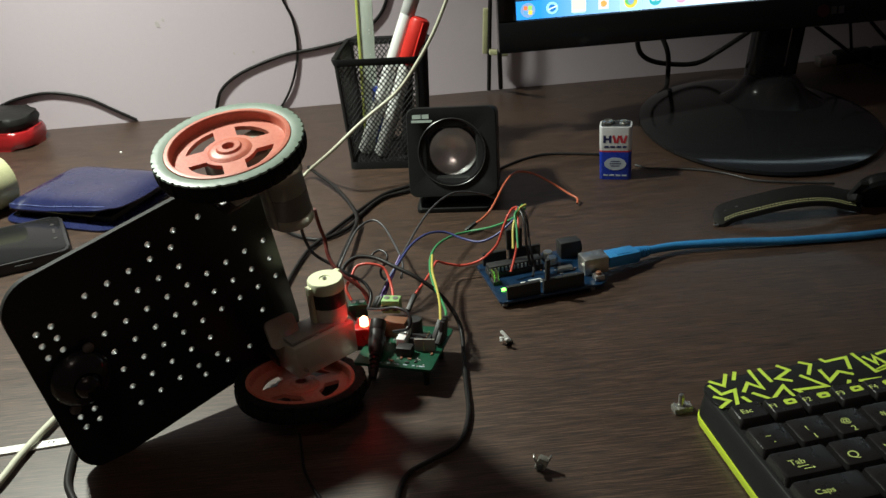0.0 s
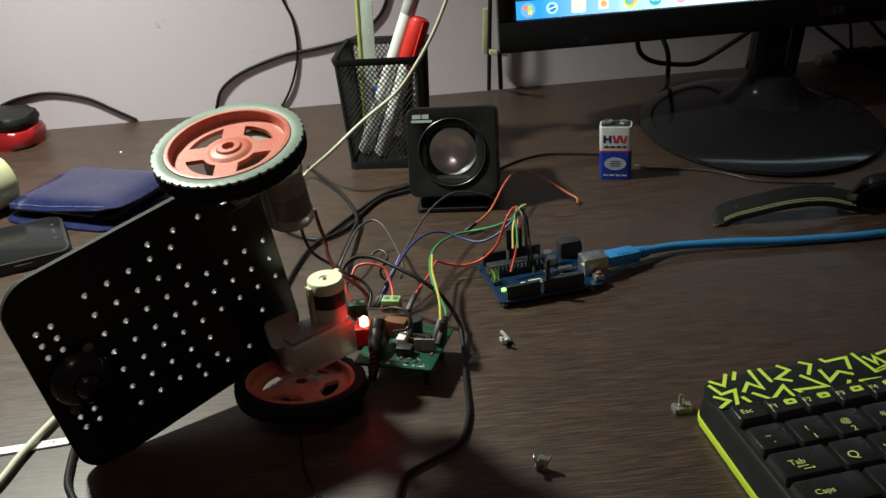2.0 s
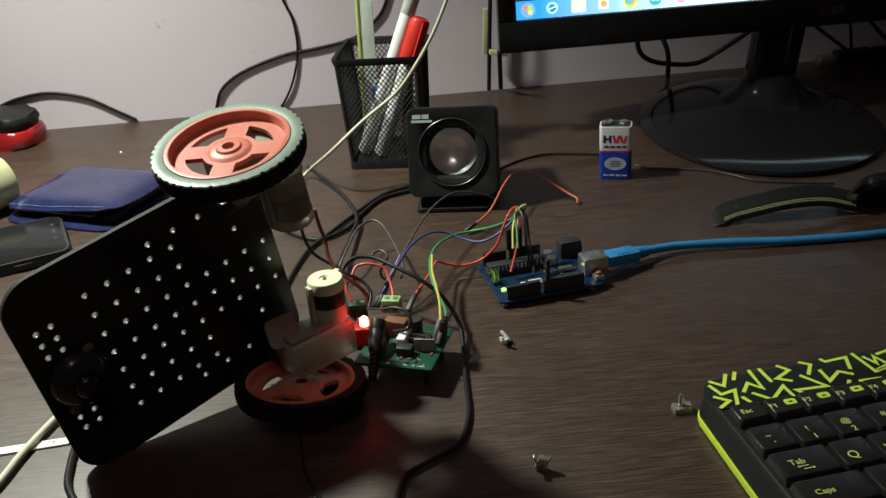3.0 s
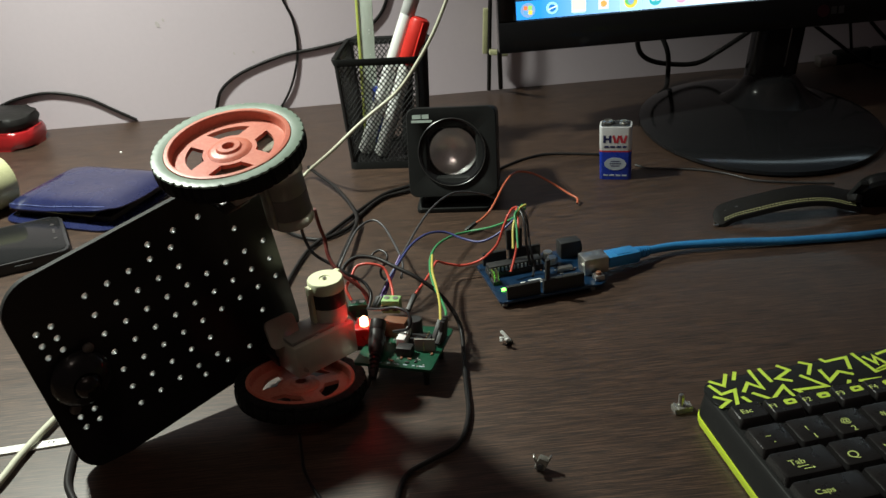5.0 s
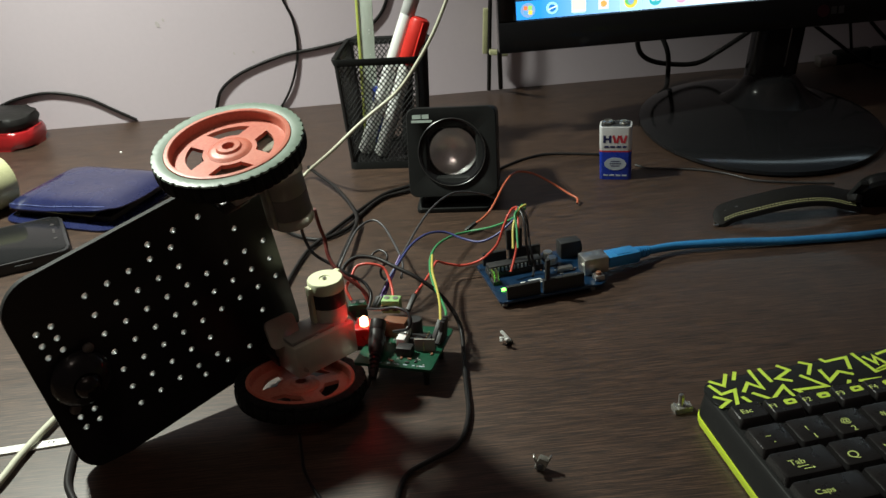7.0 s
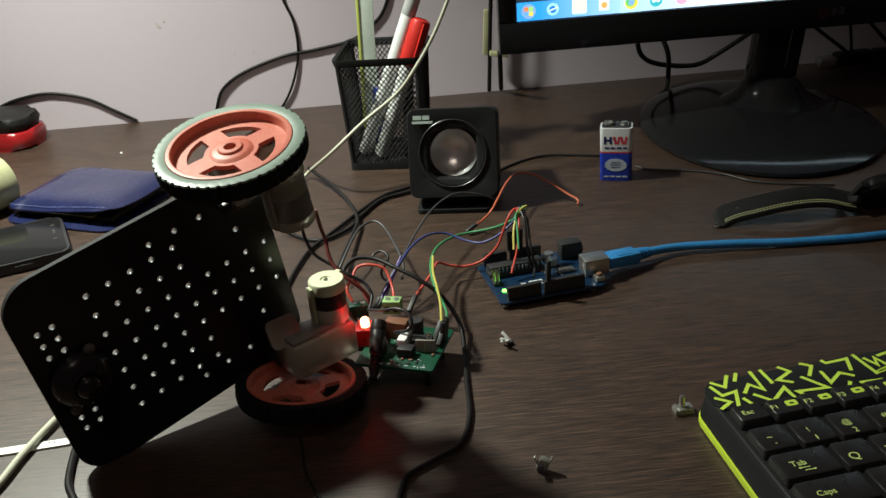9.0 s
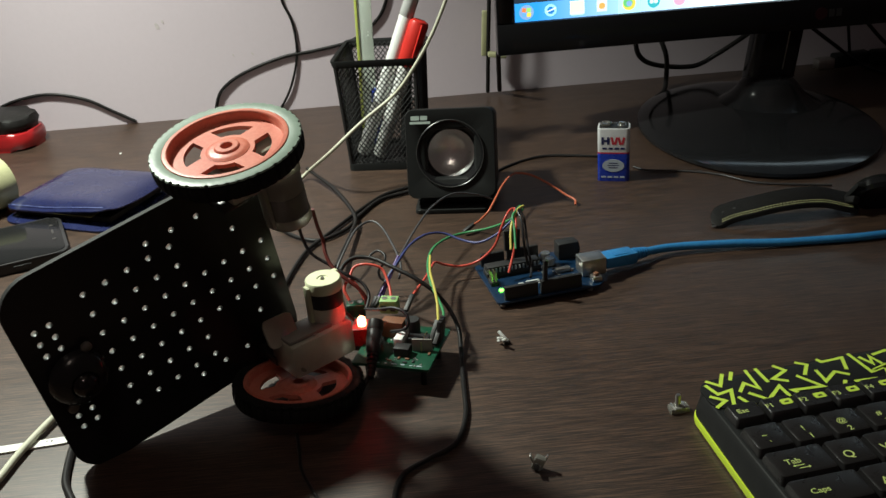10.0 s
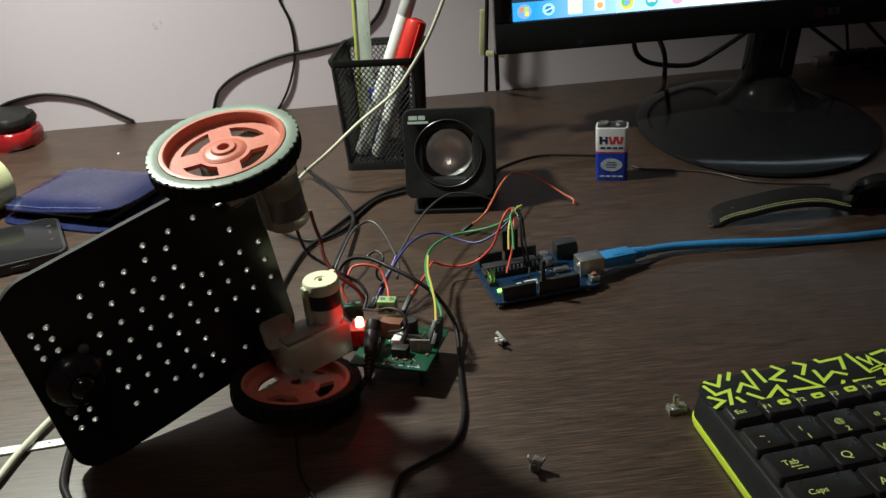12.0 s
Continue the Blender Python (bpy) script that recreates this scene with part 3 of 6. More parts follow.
# ---- motor driver board ----
def driver_board():
    b = thing("motor_driver_board", pose(-0.1601, -0.2387, 0.0100, 0, 0, -20), "green motor driver circuit board with a lit red light", "circuit board")
    pcb = part("board", slab(rounded(0.043, 0.042, 0.0012), 0.0028, 0.0044, 0.0002), PCB_GREEN, b, "green printed board with solder points")
    for x in (-0.019, 0.019):
        for y in (-0.018, 0.018):
            part("standoff", lathe([(0.0016, -0.0100), (0.0016, 0.0028), (0, 0.0028)], 10), BLACK_PLASTIC, b, m=pose(x * 0.82, y * 0.72, 0))
    rng = random.Random(4)
    for k in range(26):
        x, y = rng.uniform(-0.020, 0.021), rng.uniform(-0.0205, 0.019)
        part("solder_point", lathe([(0.0007, 0), (0.0005, 0.0004), (0, 0.0006)], 8), TIN, pcb, m=pose(x, y, 0.0044))
    for k in range(9):
        x, y = rng.uniform(-0.004, 0.020), rng.uniform(-0.017, -0.006)
        part("resistor", box(0.0022, 0.0012, 0.0008, 0.0002), BLACK_PLASTIC if k % 2 else BROWN_PLASTIC, pcb, m=pose(x, y, 0.0048, 0, 0, rng.choice((0, 90))))
    part("driver_chip", box(0.0115, 0.0068, 0.0040, 0.0004), BLACK_PLASTIC, pcb, m=pose(0.009, 0.002, 0.0074, 0, 0, 6))
    con = part("white_connector", box(0.0050, 0.0100, 0.0070, 0.0006), WHITE_PLASTIC, pcb, "pale plastic connector", pose(0.000, -0.001, 0.0082))
    part("connector_tongue", box(0.0022, 0.0030, 0.0045, 0.0005), WHITE_PLASTIC, con, m=pose(0.0022, 0.0035, 0.0040))
    part("heat_sink", box(0.0125, 0.0072, 0.0095, 0.0004), BROWN_PLASTIC, pcb, "brown component block", pose(-0.0075, 0.010, 0.0092))
    part("capacitor", lathe([(0.0040, 0), (0.0040, 0.0095), (0.0036, 0.0100), (0, 0.0100)], 24), BLACK_PLASTIC, pcb, m=pose(0.003, 0.0115, 0.0044))
    for k, (x, y, r) in enumerate(((-0.0188, 0.0345, 6), (-0.0365, 0.0270, 20))):
        t = part("screw_terminal", box(0.0105, 0.0072, 0.0082, 0.0005), PALE_GREEN if k == 0 else PCB_GREEN, b, "green screw terminal", pose(x, y, 0.0085, 0, 0, r))
        for d in (-0.0026, 0.0026):
            part("terminal_screw", lathe([(0.0016, 0), (0.0016, 0.0004), (0, 0.0004)], 12), TIN, t, m=pose(d, 0, 0.0041))
            part("terminal_mouth", box(0.0030, 0.0006, 0.0034), BLACK_PLASTIC, t, m=pose(d, -0.0035, -0.0006))
    jack = part("power_socket", box(0.0135, 0.0120, 0.0110, 0.0007), RED_LIT_CLEAR, b, "power socket with the red of its light put into the colour", pose(-0.0219, 0.0032, 0.0080, 0, 0, 10))
    part("socket_base", box(0.0125, 0.0120, 0.0032, 0.0004), SMOKED, jack, m=pose(0, 0, -0.0062))
    part("red_led", lathe([(0.0024, 0), (0.0024, 0.0040), (0.0021, 0.0053), (0.0012, 0.0062), (0, 0.0065)], 24), LED_RED, jack, "glowing red light", pose(-0.0012, -0.0008, 0.0046))
    for k in range(3):
        part("header_pin", box(0.0025, 0.0025, 0.0120, 0.0002), BLACK_PLASTIC, b, "black jumper housing on a pin", pose(0.0195, 0.0070 + 0.0029 * k, 0.0105, -10, 4, 0))
        part("header_pin_tip", box(0.0006, 0.0006, 0.0030), BRASS, b, m=pose(0.0195, 0.0065 + 0.0029 * k, 0.0046))
    for k in range(7):
        part("board_print", box(0.0030 - 0.0008 * (k % 3), 0.0008, 0.0001), PRINT_PALE, pcb, "pale printed mark", pose(-0.012 + 0.0046 * k, -0.0185, 0.00446))
    part("relay_block", box(0.0085, 0.0062, 0.0052, 0.0004), BLACK_PLASTIC, pcb, "black component block", pose(0.0035, -0.0085, 0.0070))
    part("heat_tab", box(0.0110, 0.0012, 0.0075, 0.0003), GREY_SMOKE, pcb, "dull metal tab", pose(0.0130, -0.0035, 0.0080, 0, 0, 8))
    for k in range(5):
        part("pin", box(0.0007, 0.0007, 0.0060), BRASS, b, m=pose(0.0125, -0.004 + 0.0026 * k, 0.0072))


driver_board()


def barrel_plug():
    p = thing("barrel_plug", pose(0, 0, 0), "black barrel plug with ribbed strain relief in the power socket", "plug")
    a, e = Vector((-0.1736, -0.2363, 0.0255)), Vector((-0.1765, -0.2556, 0.0145))
    d = (e - a).normalized()
    m = Matrix.Translation(a) @ d.to_track_quat("Z", "Y").to_matrix().to_4x4()
    body = part("body", lathe([(0.0034, -0.002), (0.0040, -0.0006), (0.0042, 0.008), (0.0038, 0.014), (0.0030, 0.016), (0, 0.016)], 28), BLACK_PVC, p, m=m)
    for k in range(5):
        part("rib", lathe([(0.0022, 0), (0.0031 - 0.0002 * k, 0.0003), (0.0031 - 0.0002 * k, 0.0016), (0.0022, 0.0019)], 18, closed=True), BLACK_PVC, body, m=pose(0, 0, 0.0160 + 0.0025 * k))
    part("neck", lathe([(0.0023, 0.015), (0.0018, 0.030), (0, 0.030)], 16), BLACK_PVC, body)
    part("elbow", lathe([(0.0030, -0.0040), (0.0044, -0.0034), (0.0046, 0.0010), (0.0042, 0.0024)], 24), BLACK_PVC, body)
    cable("cord", [(-0.1769, -0.2569, 0.0140), (-0.1789, -0.2586, 0.0090), (-0.1825, -0.2636, 0.0050), (-0.1876, -0.2710, 0.0030), (-0.1957, -0.2772, 0.0020), (-0.2041, -0.2816, 0.0020)], 0.0013, BLACK_PVC, "", p)


barrel_plug()


# ---- microcontroller board ----
def controller_board():
    b = thing("microcontroller_board", frame_of((-0.102, -0.186, 0), (0.983, 0.183, 0), (-0.183, 0.983, 0), (0, 0, 1)), "blue microcontroller board with jumper wires and a lit green light", "circuit board")
    pcb = part("board", slab([(0, 0.002), (0.002, 0), (0.0645, 0), (0.0686, 0.003), (0.0686, 0.0400), (0.0660, 0.0430), (0.0660, 0.0534), (0.002, 0.0534), (0, 0.0514)], 0.0030, 0.0046, 0.0002), PCB_BLUE, b, "blue printed board")
    for x, y in ((0.004, 0.004), (0.004, 0.049), (0.060, 0.004), (0.058, 0.050)):
        part("foot", lathe([(0.0018, 0), (0.0018, 0.0030), (0, 0.0030)], 10), TIN, b, m=pose(x, y, 0))
    for x0, x1, y in ((0.0050, 0.0260, 0.0030), (0.0280, 0.0540, 0.0030), (0.0040, 0.0195, 0.0505), (0.0215, 0.0425, 0.0505)):
        h = part("pin_header", box(x1 - x0, 0.0026, 0.0086, 0.0002), BLACK_PLASTIC, b, "black socket strip", pose((x0 + x1) / 2, y, 0.0089))
        n = int((x1 - x0) / 0.00254)
        for k in range(n):
            part("socket_hole", box(0.0011, 0.0011, 0.0004), SMOKED, h, m=pose((k - (n - 1) / 2) * 0.00254, 0, 0.0043))
    chip = part("chip", box(0.0345, 0.0072, 0.0036, 0.0003), BLACK_PLASTIC, b, "long black chip in a socket", pose(0.0205, 0.0365, 0.0100))
    part("chip_socket", box(0.0355, 0.0096, 0.0036, 0.0003), BLACK_PLASTIC, chip, m=pose(0, 0, -0.0036))
    for k in range(14):
        for s in (-1, 1):
            part("chip_pin", box(0.0011, 0.0009, 0.0030), TIN, chip, m=pose((k - 6.5) * 0.00254, s * 0.0040, -0.0006))
    usb = part("usb_socket", box(0.0160, 0.0120, 0.0108, 0.0006), STEEL, b, "bright metal socket", pose(0.0665, 0.0185, 0.0101))
    part("socket_slot", box(0.0006, 0.0085, 0.0078), BLACK_PLASTIC, usb, m=pose(0.0079, 0, 0))
    jack = part("power_jack", box(0.0138, 0.0090, 0.0110, 0.0008), BLACK_PLASTIC, b, "black barrel jack", pose(0.0600, 0.0445, 0.0101))
    part("jack_rim", lathe([(0.0030, 0), (0.0044, 0), (0.0044, 0.0008), (0.0030, 0.0008)], 24, closed=True), BLACK_PLASTIC, jack, m=pose(0.0069, 0, 0, 0, 90, 0))
    for x, y in ((0.0455, 0.0440), (0.0455, 0.0360)):
        c = part("capacitor", lathe([(0.0032, 0), (0.0032, 0.0048), (0.0029, 0.0053), (0, 0.0053)], 22), STEEL, b, "small silver can capacitor", pose(x, y, 0.0046))
        part("capacitor_base", box(0.0068, 0.0068, 0.0010, 0.0002), BLACK_PLASTIC, c, m=pose(0, 0, 0.0005))
    part("crystal", box(0.0105, 0.0042, 0.0034, 0.0015), STEEL, b, "silver crystal can", pose(0.0500, 0.0245, 0.0063))
    part("usb_chip", box(0.0070, 0.0070, 0.0011, 0.0002), BLACK_PLASTIC, b, m=pose(0.0500, 0.0150, 0.0052))
    rng = random.Random(11)
    for k in range(22):
        part("tiny_component", box(0.0018, 0.0010, 0.0007, 0.0002), rng.choice((TIN, BROWN_PLASTIC, BLACK_PLASTIC, TIN)), b, m=pose(rng.uniform(0.036, 0.058), rng.uniform(0.008, 0.034), 0.0050, 0, 0, rng.choice((0, 90))))
    button = part("reset_button", box(0.0060, 0.0060, 0.0034, 0.0004), STEEL, b, "small steel reset button", pose(0.0650, 0.0065, 0.0063))
    part("button_cap", lathe([(0.0017, 0), (0.0017, 0.0016), (0.0014, 0.0019), (0, 0.0019)], 16), BROWN_PLASTIC, button, m=pose(0, 0, 0.0016))
    part("green_led", box(0.0026, 0.0020, 0.0015, 0.0004), LED_GREEN, b, "glowing green light", pose(0.0064, 0.0140, 0.0054))
    for i in range(2):
        for k in range(3):
            part("programming_pin", box(0.0007, 0.0007, 0.0085), BRASS, b, m=pose(0.0035 + 0.00254 * i, 0.0230 + 0.00254 * k, 0.0088))
    part("programming_base", box(0.0050, 0.0076, 0.0025, 0.0002), BLACK_PLASTIC, b, m=pose(0.0048, 0.0255, 0.0058))
    for k in range(3):
        part("board_print", box(0.0085 - 0.002 * k, 0.0010, 0.00012), WHITE_PLASTIC, pcb, "white printed mark", pose(0.0285 + 0.001 * k, 0.0205 - 0.0022 * k, 0.00468))
    part("print_bar", box(0.0030, 0.0030, 0.00012), WHITE_PLASTIC, pcb, m=pose(0.0205, 0.0185, 0.00468))
    for k in range(4):
        part("jumper_housing", box(0.0025, 0.0025, 0.0140, 0.0002), BLACK_PLASTIC, b, "black jumper housing", pose(0.0215 + 0.00262 * k, 0.0508, 0.0200, 1, -1 + k, 0))
    for x, y in ((0.0310, 0.0030),):
        part("jumper_housing", box(0.0025, 0.0025, 0.0140, 0.0002), BLACK_PLASTIC, b, "black jumper housing", pose(x, y, 0.0195, 3, 2, 0))


controller_board()


def usb_cable():
    u = thing("usb_cable", pose(0, 0, 0), "bright blue usb cable plugged into the microcontroller board", "cable")
    a, e = Vector((-0.0330, -0.1535, 0.0100)), Vector((0.0005, -0.1385, 0.0060))
    d = (e - a).normalized()
    side = d.cross(Vector((0, 0, 1))).normalized()
    m = frame_of(a, d, -side, d.cross(-side))
    plug = part("plug", box(0.0245, 0.0120, 0.0078, 0.0014, (0.0125, 0, 0)), BLUE_PVC, u, "blue moulded plug", m)
    part("plug_shell", box(0.0080, 0.0082, 0.0064, 0.0004, (-0.0020, 0, 0)), STEEL, plug)
    part("grip", box(0.0110, 0.0090, 0.0006, 0.0003, (0.0125, 0, 0.0040)), BLUE_PVC, plug)
    for k in range(5):
        part("rib", lathe([(0.0026, 0), (0.0042 - 0.0002 * k, 0.0002), (0.0042 - 0.0002 * k, 0.0013), (0.0026, 0.0015)], 18, closed=True), BLUE_PVC, plug, m=pose(0.0250 + 0.0021 * k, 0, 0, 0, 90, 0))
    cable("cord", [tuple(a + d * 0.024), tuple(a + d * 0.036), (0.020, -0.1335, 0.0048), (0.056, -0.1345, 0.004), (0.100, -0.138, 0.0028), (0.167, -0.138, 0.0028), (0.30, -0.120, 0.0028)], 0.0027, BLUE_PVC, "", u)


usb_cable()


# ---- nine-volt battery ----
def battery():
    b = thing("nine_volt_battery", frame_of((0.0105, 0.0040, 0), (0.962, -0.272, 0), (0.272, 0.962, 0), (0, 0, 1)) @ Matrix.Scale(0.92, 4), "upright nine-volt battery with blue and white sleeve on the desk", "battery")
    shape = rounded(0.0262, 0.0172, 0.0030)
    part("blue_sleeve", slab(shape, 0.0, 0.0250, 0.0004), BATTERY_BLUE, b, "blue lower sleeve")
    part("white_sleeve", slab(shape, 0.0252, 0.0462, 0.0006), BATTERY_WHITE, b, "white upper sleeve")
    part("red_stripe", slab([(x * 1.006, y * 1.006) for x, y in shape], 0.0246, 0.0258), PRINT_RED, b)
    part("top_plate", slab(rounded(0.0235, 0.0145, 0.0025), 0.0462, 0.0466), BLACK_PLASTIC, b, "dark top plate")
    part("round_terminal", lathe([(0.0036, 0.0466), (0.0036, 0.0474), (0.0028, 0.0478), (0.0028, 0.0492), (0, 0.0492)], 24), STEEL, b, "bright round contact", pose(0.0064, 0, 0))
    part("snap_terminal", lathe([(0.0030, 0.0466), (0.0044, 0.0470), (0.0046, 0.0492), (0.0036, 0.0494), (0.0032, 0.0474), (0, 0.0474)], 6), STEEL, b, "bright snap contact", pose(-0.0064, 0, 0))
    y = -0.00868
    def strip(name, x, z, w, h, mat, turn=0):
        part(name, box(w, 0.00016, h), mat, b, m=pose(x, y, z, 0, turn, 0))
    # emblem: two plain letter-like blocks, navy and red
    for dx in (-0.0088, -0.0042):
        strip("emblem_bar", dx, 0.0358, 0.0020, 0.0064, PRINT_NAVY)
    strip("emblem_bar", -0.0065, 0.0358, 0.0030, 0.0017, PRINT_NAVY)
    for dx, t in ((-0.0008, -14), (0.0022, 14), (0.0050, -14), (0.0080, 14)):
        strip("emblem_bar", dx, 0.0358, 0.0019, 0.0066, PRINT_RED, t)
    for k, (x, w) in enumerate(((-0.0072, 0.0038), (-0.0022, 0.0036), (0.0028, 0.0038), (0.0076, 0.0034))):
        strip("print_bar", x, 0.0292, w, 0.0016, PRINT_NAVY)
    part("oval_print", slab([(0.0090 * math.cos(k * 0.2618), 0.0056 * math.sin(k * 0.2618)) for k in range(24)], 0, 0.00016), PRINT_PALE, b, "pale oval print", pose(0, y, 0.0142, 90))
    for k in range(3):
        part("print_bar", box(0.0095 - 0.002 * abs(k - 1), 0.00012, 0.0007), PRINT_NAVY, b, m=pose(0, y - 0.0002, 0.0164 - 0.0020 * k))
    for k in range(4):
        strip("print_bar", -0.0078 + 0.0051 * k, 0.0040, 0.0040, 0.0013, PRINT_PALE)


battery()


# ---- loudspeaker ----
def speaker():
    s = thing("desktop_speaker", pose(-0.1155, -0.0120, 0, 0, 0, -9), "small square black desktop speaker with silvery dome on a foot", "speaker")
    tilt = pose(0.001, 0, 0.0042, -16)
    cab = part("cabinet", slab(rounded(0.0630, 0.0625, 0.0055), -0.0560, -0.0180, 0.0012, m=pose(0, -0.026, 0.0335, 90)), SATIN_BLACK, s, "satin black square cabinet", tilt)
    bm = bmesh.new()
    outline = rounded(0.0650, 0.0650, 0.0062, 8)
    ring_r, n = 0.0245, len(outline)
    circle = [(ring_r * math.cos(math.atan2(y, x)), ring_r * math.sin(math.atan2(y, x))) for x, y in outline]
    layers = [[(x * 0.985, y * 0.985, -0.0190) for x, y in outline], [(x, y, -0.0170) for x, y in outline], [(x, y, -0.0012) for x, y in outline], [(x * 0.985, y * 0.985, 0.0) for x, y in outline],
              [(x, y, 0.0001) for x, y in circle], [(x * 0.965, y * 0.965, -0.0006) for x, y in circle], [(x * 0.90, y * 0.90, -0.0034) for x, y in circle], [(x * 0.90, y * 0.90, -0.0060) for x, y in circle]]
    rows = [[bm.verts.new(q) for q in layer] for layer in layers]
    for a, b in zip(rows, rows[1:]):
        for k in range(n):
            bm.faces.new((a[k], a[(k + 1) % n], b[(k + 1) % n], b[k]))
    bmesh.ops.recalc_face_normals(bm, faces=bm.faces)
    front = frame_of((0, -0.026, 0.0335), (1, 0, 0), (0, 0, 1), (0, -1, 0))
    part("front_frame", bm, SATIN_BLACK, cab, "satin black front panel", front)
    part("ring", lathe([(0.0247, 0.0002), (0.0238, 0.0010), (0.0228, 0.0008), (0.0206, -0.0034), (0.0186, -0.0062), (0.0176, -0.0060), (0.0172, -0.0085), (0.0247, -0.0095)], 72, closed=True), GLOSS_BLACK, cab, "glossy black sloping ring", front)
    part("dome", lathe([(0, -0.0215), (0.0178, -0.0205), (0.0178, -0.0075)] + [(0.0215 * math.sin(radians(a)), 0.0044 - 0.0215 * math.cos(radians(a))) for a in range(54, -1, -3)], 72), CONE_SILVER, cab, "silvery concave dome catching the light", front)
    part("lower_fillet", lathe([(0.0240, 0.0011), (0.0244, 0.0014), (0.0248, 0.0011), (0.0244, 0.0008)], 72, closed=True), material("grey_trim", (0.03, 0.03, 0.03), 0.3, scale=100), cab, m=front)
    for x, w in ((-0.0248, 0.0062), (-0.0184, 0.0050)):
        part("badge_bar", box(w, 0.0030, 0.00016), PRINT_GREY, cab, "plain silver badge bar", front @ pose(x, 0.0262, 0.0002))
    part("badge_line", box(0.0150, 0.0018, 0.00016), PRINT_GREY, cab, m=front @ pose(-0.0212, 0.0228, 0.0002))
    foot = part("foot", slab(rounded(0.054, 0.040, 0.004), 0.0, 0.0034, 0.0006), SATIN_BLACK, s, "flat black foot", pose(0, -0.006, 0))
    part("pedestal", box(0.044, 0.026, 0.0065, 0.0015), SATIN_BLACK, foot, m=pose(0, 0.006, 0.0060))


speaker()


# ---- pen holder and what stands in it ----
def pen_holder():
    h = thing("mesh_pen_holder", pose(-0.1622, 0.0950, 0, 0, 0, -9), "square black wire-mesh pen holder full of pens", "pen holder")
    b, t, z0, z1 = 0.0292, 0.0328, 0.0045, 0.0920
    for side in range(4):
        bm = bmesh.new()
        cols, rows, r = 16, 18, 0.00042
        def at(u, v):
            w = b + (t - b) * v
            return Vector((u * w, -w, z0 + (z1 - z0) * v))
        def strut(p, q):
            d = (q - p).normalized()
            s = d.cross(Vector((0, 1, 0))).normalized() * r
            o = Vector((0, 1, 0)) * r
            va = [bm.verts.new(p + k) for k in (s, o, -s, -o)]
            vb = [bm.verts.new(q + k) for k in (s, o, -s, -o)]
            for k in range(4):
                bm.faces.new((va[k], va[(k + 1) % 4], vb[(k + 1) % 4], vb[k]))
        for i in range(cols):
            for j in range(rows):
                x0, x1, xm = -1 + 2 * i / cols, -1 + 2 * (i + 1) / cols, -1 + 2 * (i + 0.5) / cols
                y0, y1, ym = j / rows, (j + 1) / rows, (j + 0.5) / rows
                for c in ((x0, ym, xm, y0), (xm, y0, x1, ym), (x1, ym, xm, y1), (xm, y1, x0, ym)):
                    strut(at(c[0], c[1]), at(c[2], c[3]))
        bmesh.ops.recalc_face_normals(bm, faces=bm.faces)
        part("mesh_panel", bm, BLACK_PLASTIC, h, "expanded black metal mesh", pose(0, 0, 0, 0, 0, 90 * side), 0)
    for name, w, zb, zt in (("top_rim", t, 0.0885, 0.0945), ("bottom_rim", b, 0.0, 0.0062)):
        bm = bmesh.new()
        out, inn = rounded(2 * w + 0.0044, 2 * w + 0.0044, 0.006, 5), rounded(2 * w - 0.0006, 2 * w - 0.0006, 0.0045, 5)
        flare = 1.035 if name == "top_rim" else 1.0
        rows = [[bm.verts.new((x, y, zb)) for x, y in out], [bm.verts.new((x * flare, y * flare, zt - 0.0012)) for x, y in out], [bm.verts.new((x * (flare - 0.01), y * (flare - 0.01), zt)) for x, y in out],
                [bm.verts.new((x * flare, y * flare, zt - 0.001)) for x, y in inn], [bm.verts.new((x, y, zb)) for x, y in inn]]
        n = len(out)
        for a, c in list(zip(rows, rows[1:])) + [(rows[-1], rows[0])]:
            for k in range(n):
                bm.faces.new((a[k], a[(k + 1) % n], c[(k + 1) % n], c[k]))
        bmesh.ops.recalc_face_normals(bm, faces=bm.faces)
        part(name, bm, SATIN_BLACK, h, "black metal band")
    part("floor_plate", slab(rounded(2 * b - 0.001, 2 * b - 0.001, 0.004), 0.0006, 0.0022), BLACK_PLASTIC, h)
    for k in range(4):
        part("corner_post", tube([(b - 0.0006, b - 0.0006, 0.004), (t - 0.0006, t - 0.0006, 0.092)], 0.0018, 8, 0), BLACK_PLASTIC, h, m=pose(0, 0, 0, 0, 0, 90 * k))


pen_holder()


def aim(foot, head):
    d = Vector(head) - Vector(foot)
    return Matrix.Translation(foot) @ d.to_track_quat("Z", "Y").to_matrix().to_4x4(), d.length


m, n = aim((-0.172, 0.088, 0.004), (-0.1280, 0.100, 0.114))
pen = thing("red_marker", m, "white marker pen with a red cap leaning in the pen holder", "marker")
part("barrel", lathe([(0.0050, 0), (0.0060, 0.002), (0.0060, 0.085), (0, 0.085)], 28), WHITE_PLASTIC, pen, "white barrel")
cap = part("cap", lathe([(0.0076, 0.080), (0.0084, 0.082), (0.0084, n - 0.004), (0.0076, n - 0.0015), (0.0045, n), (0.0040, n - 0.003), (0, n - 0.003)], 32), RED_PLASTIC, pen, "glossy red cap")
part("clip", box(0.0026, 0.0014, 0.034, 0.0005), RED_PLASTIC, cap, m=pose(-0.0088, 0, n - 0.020))
m, n = aim((-0.186, 0.098, 0.004), (-0.1250, 0.106, 0.150))
pen = thing("white_marker", m, "slim white marker pen leaning in the pen holder", "marker")
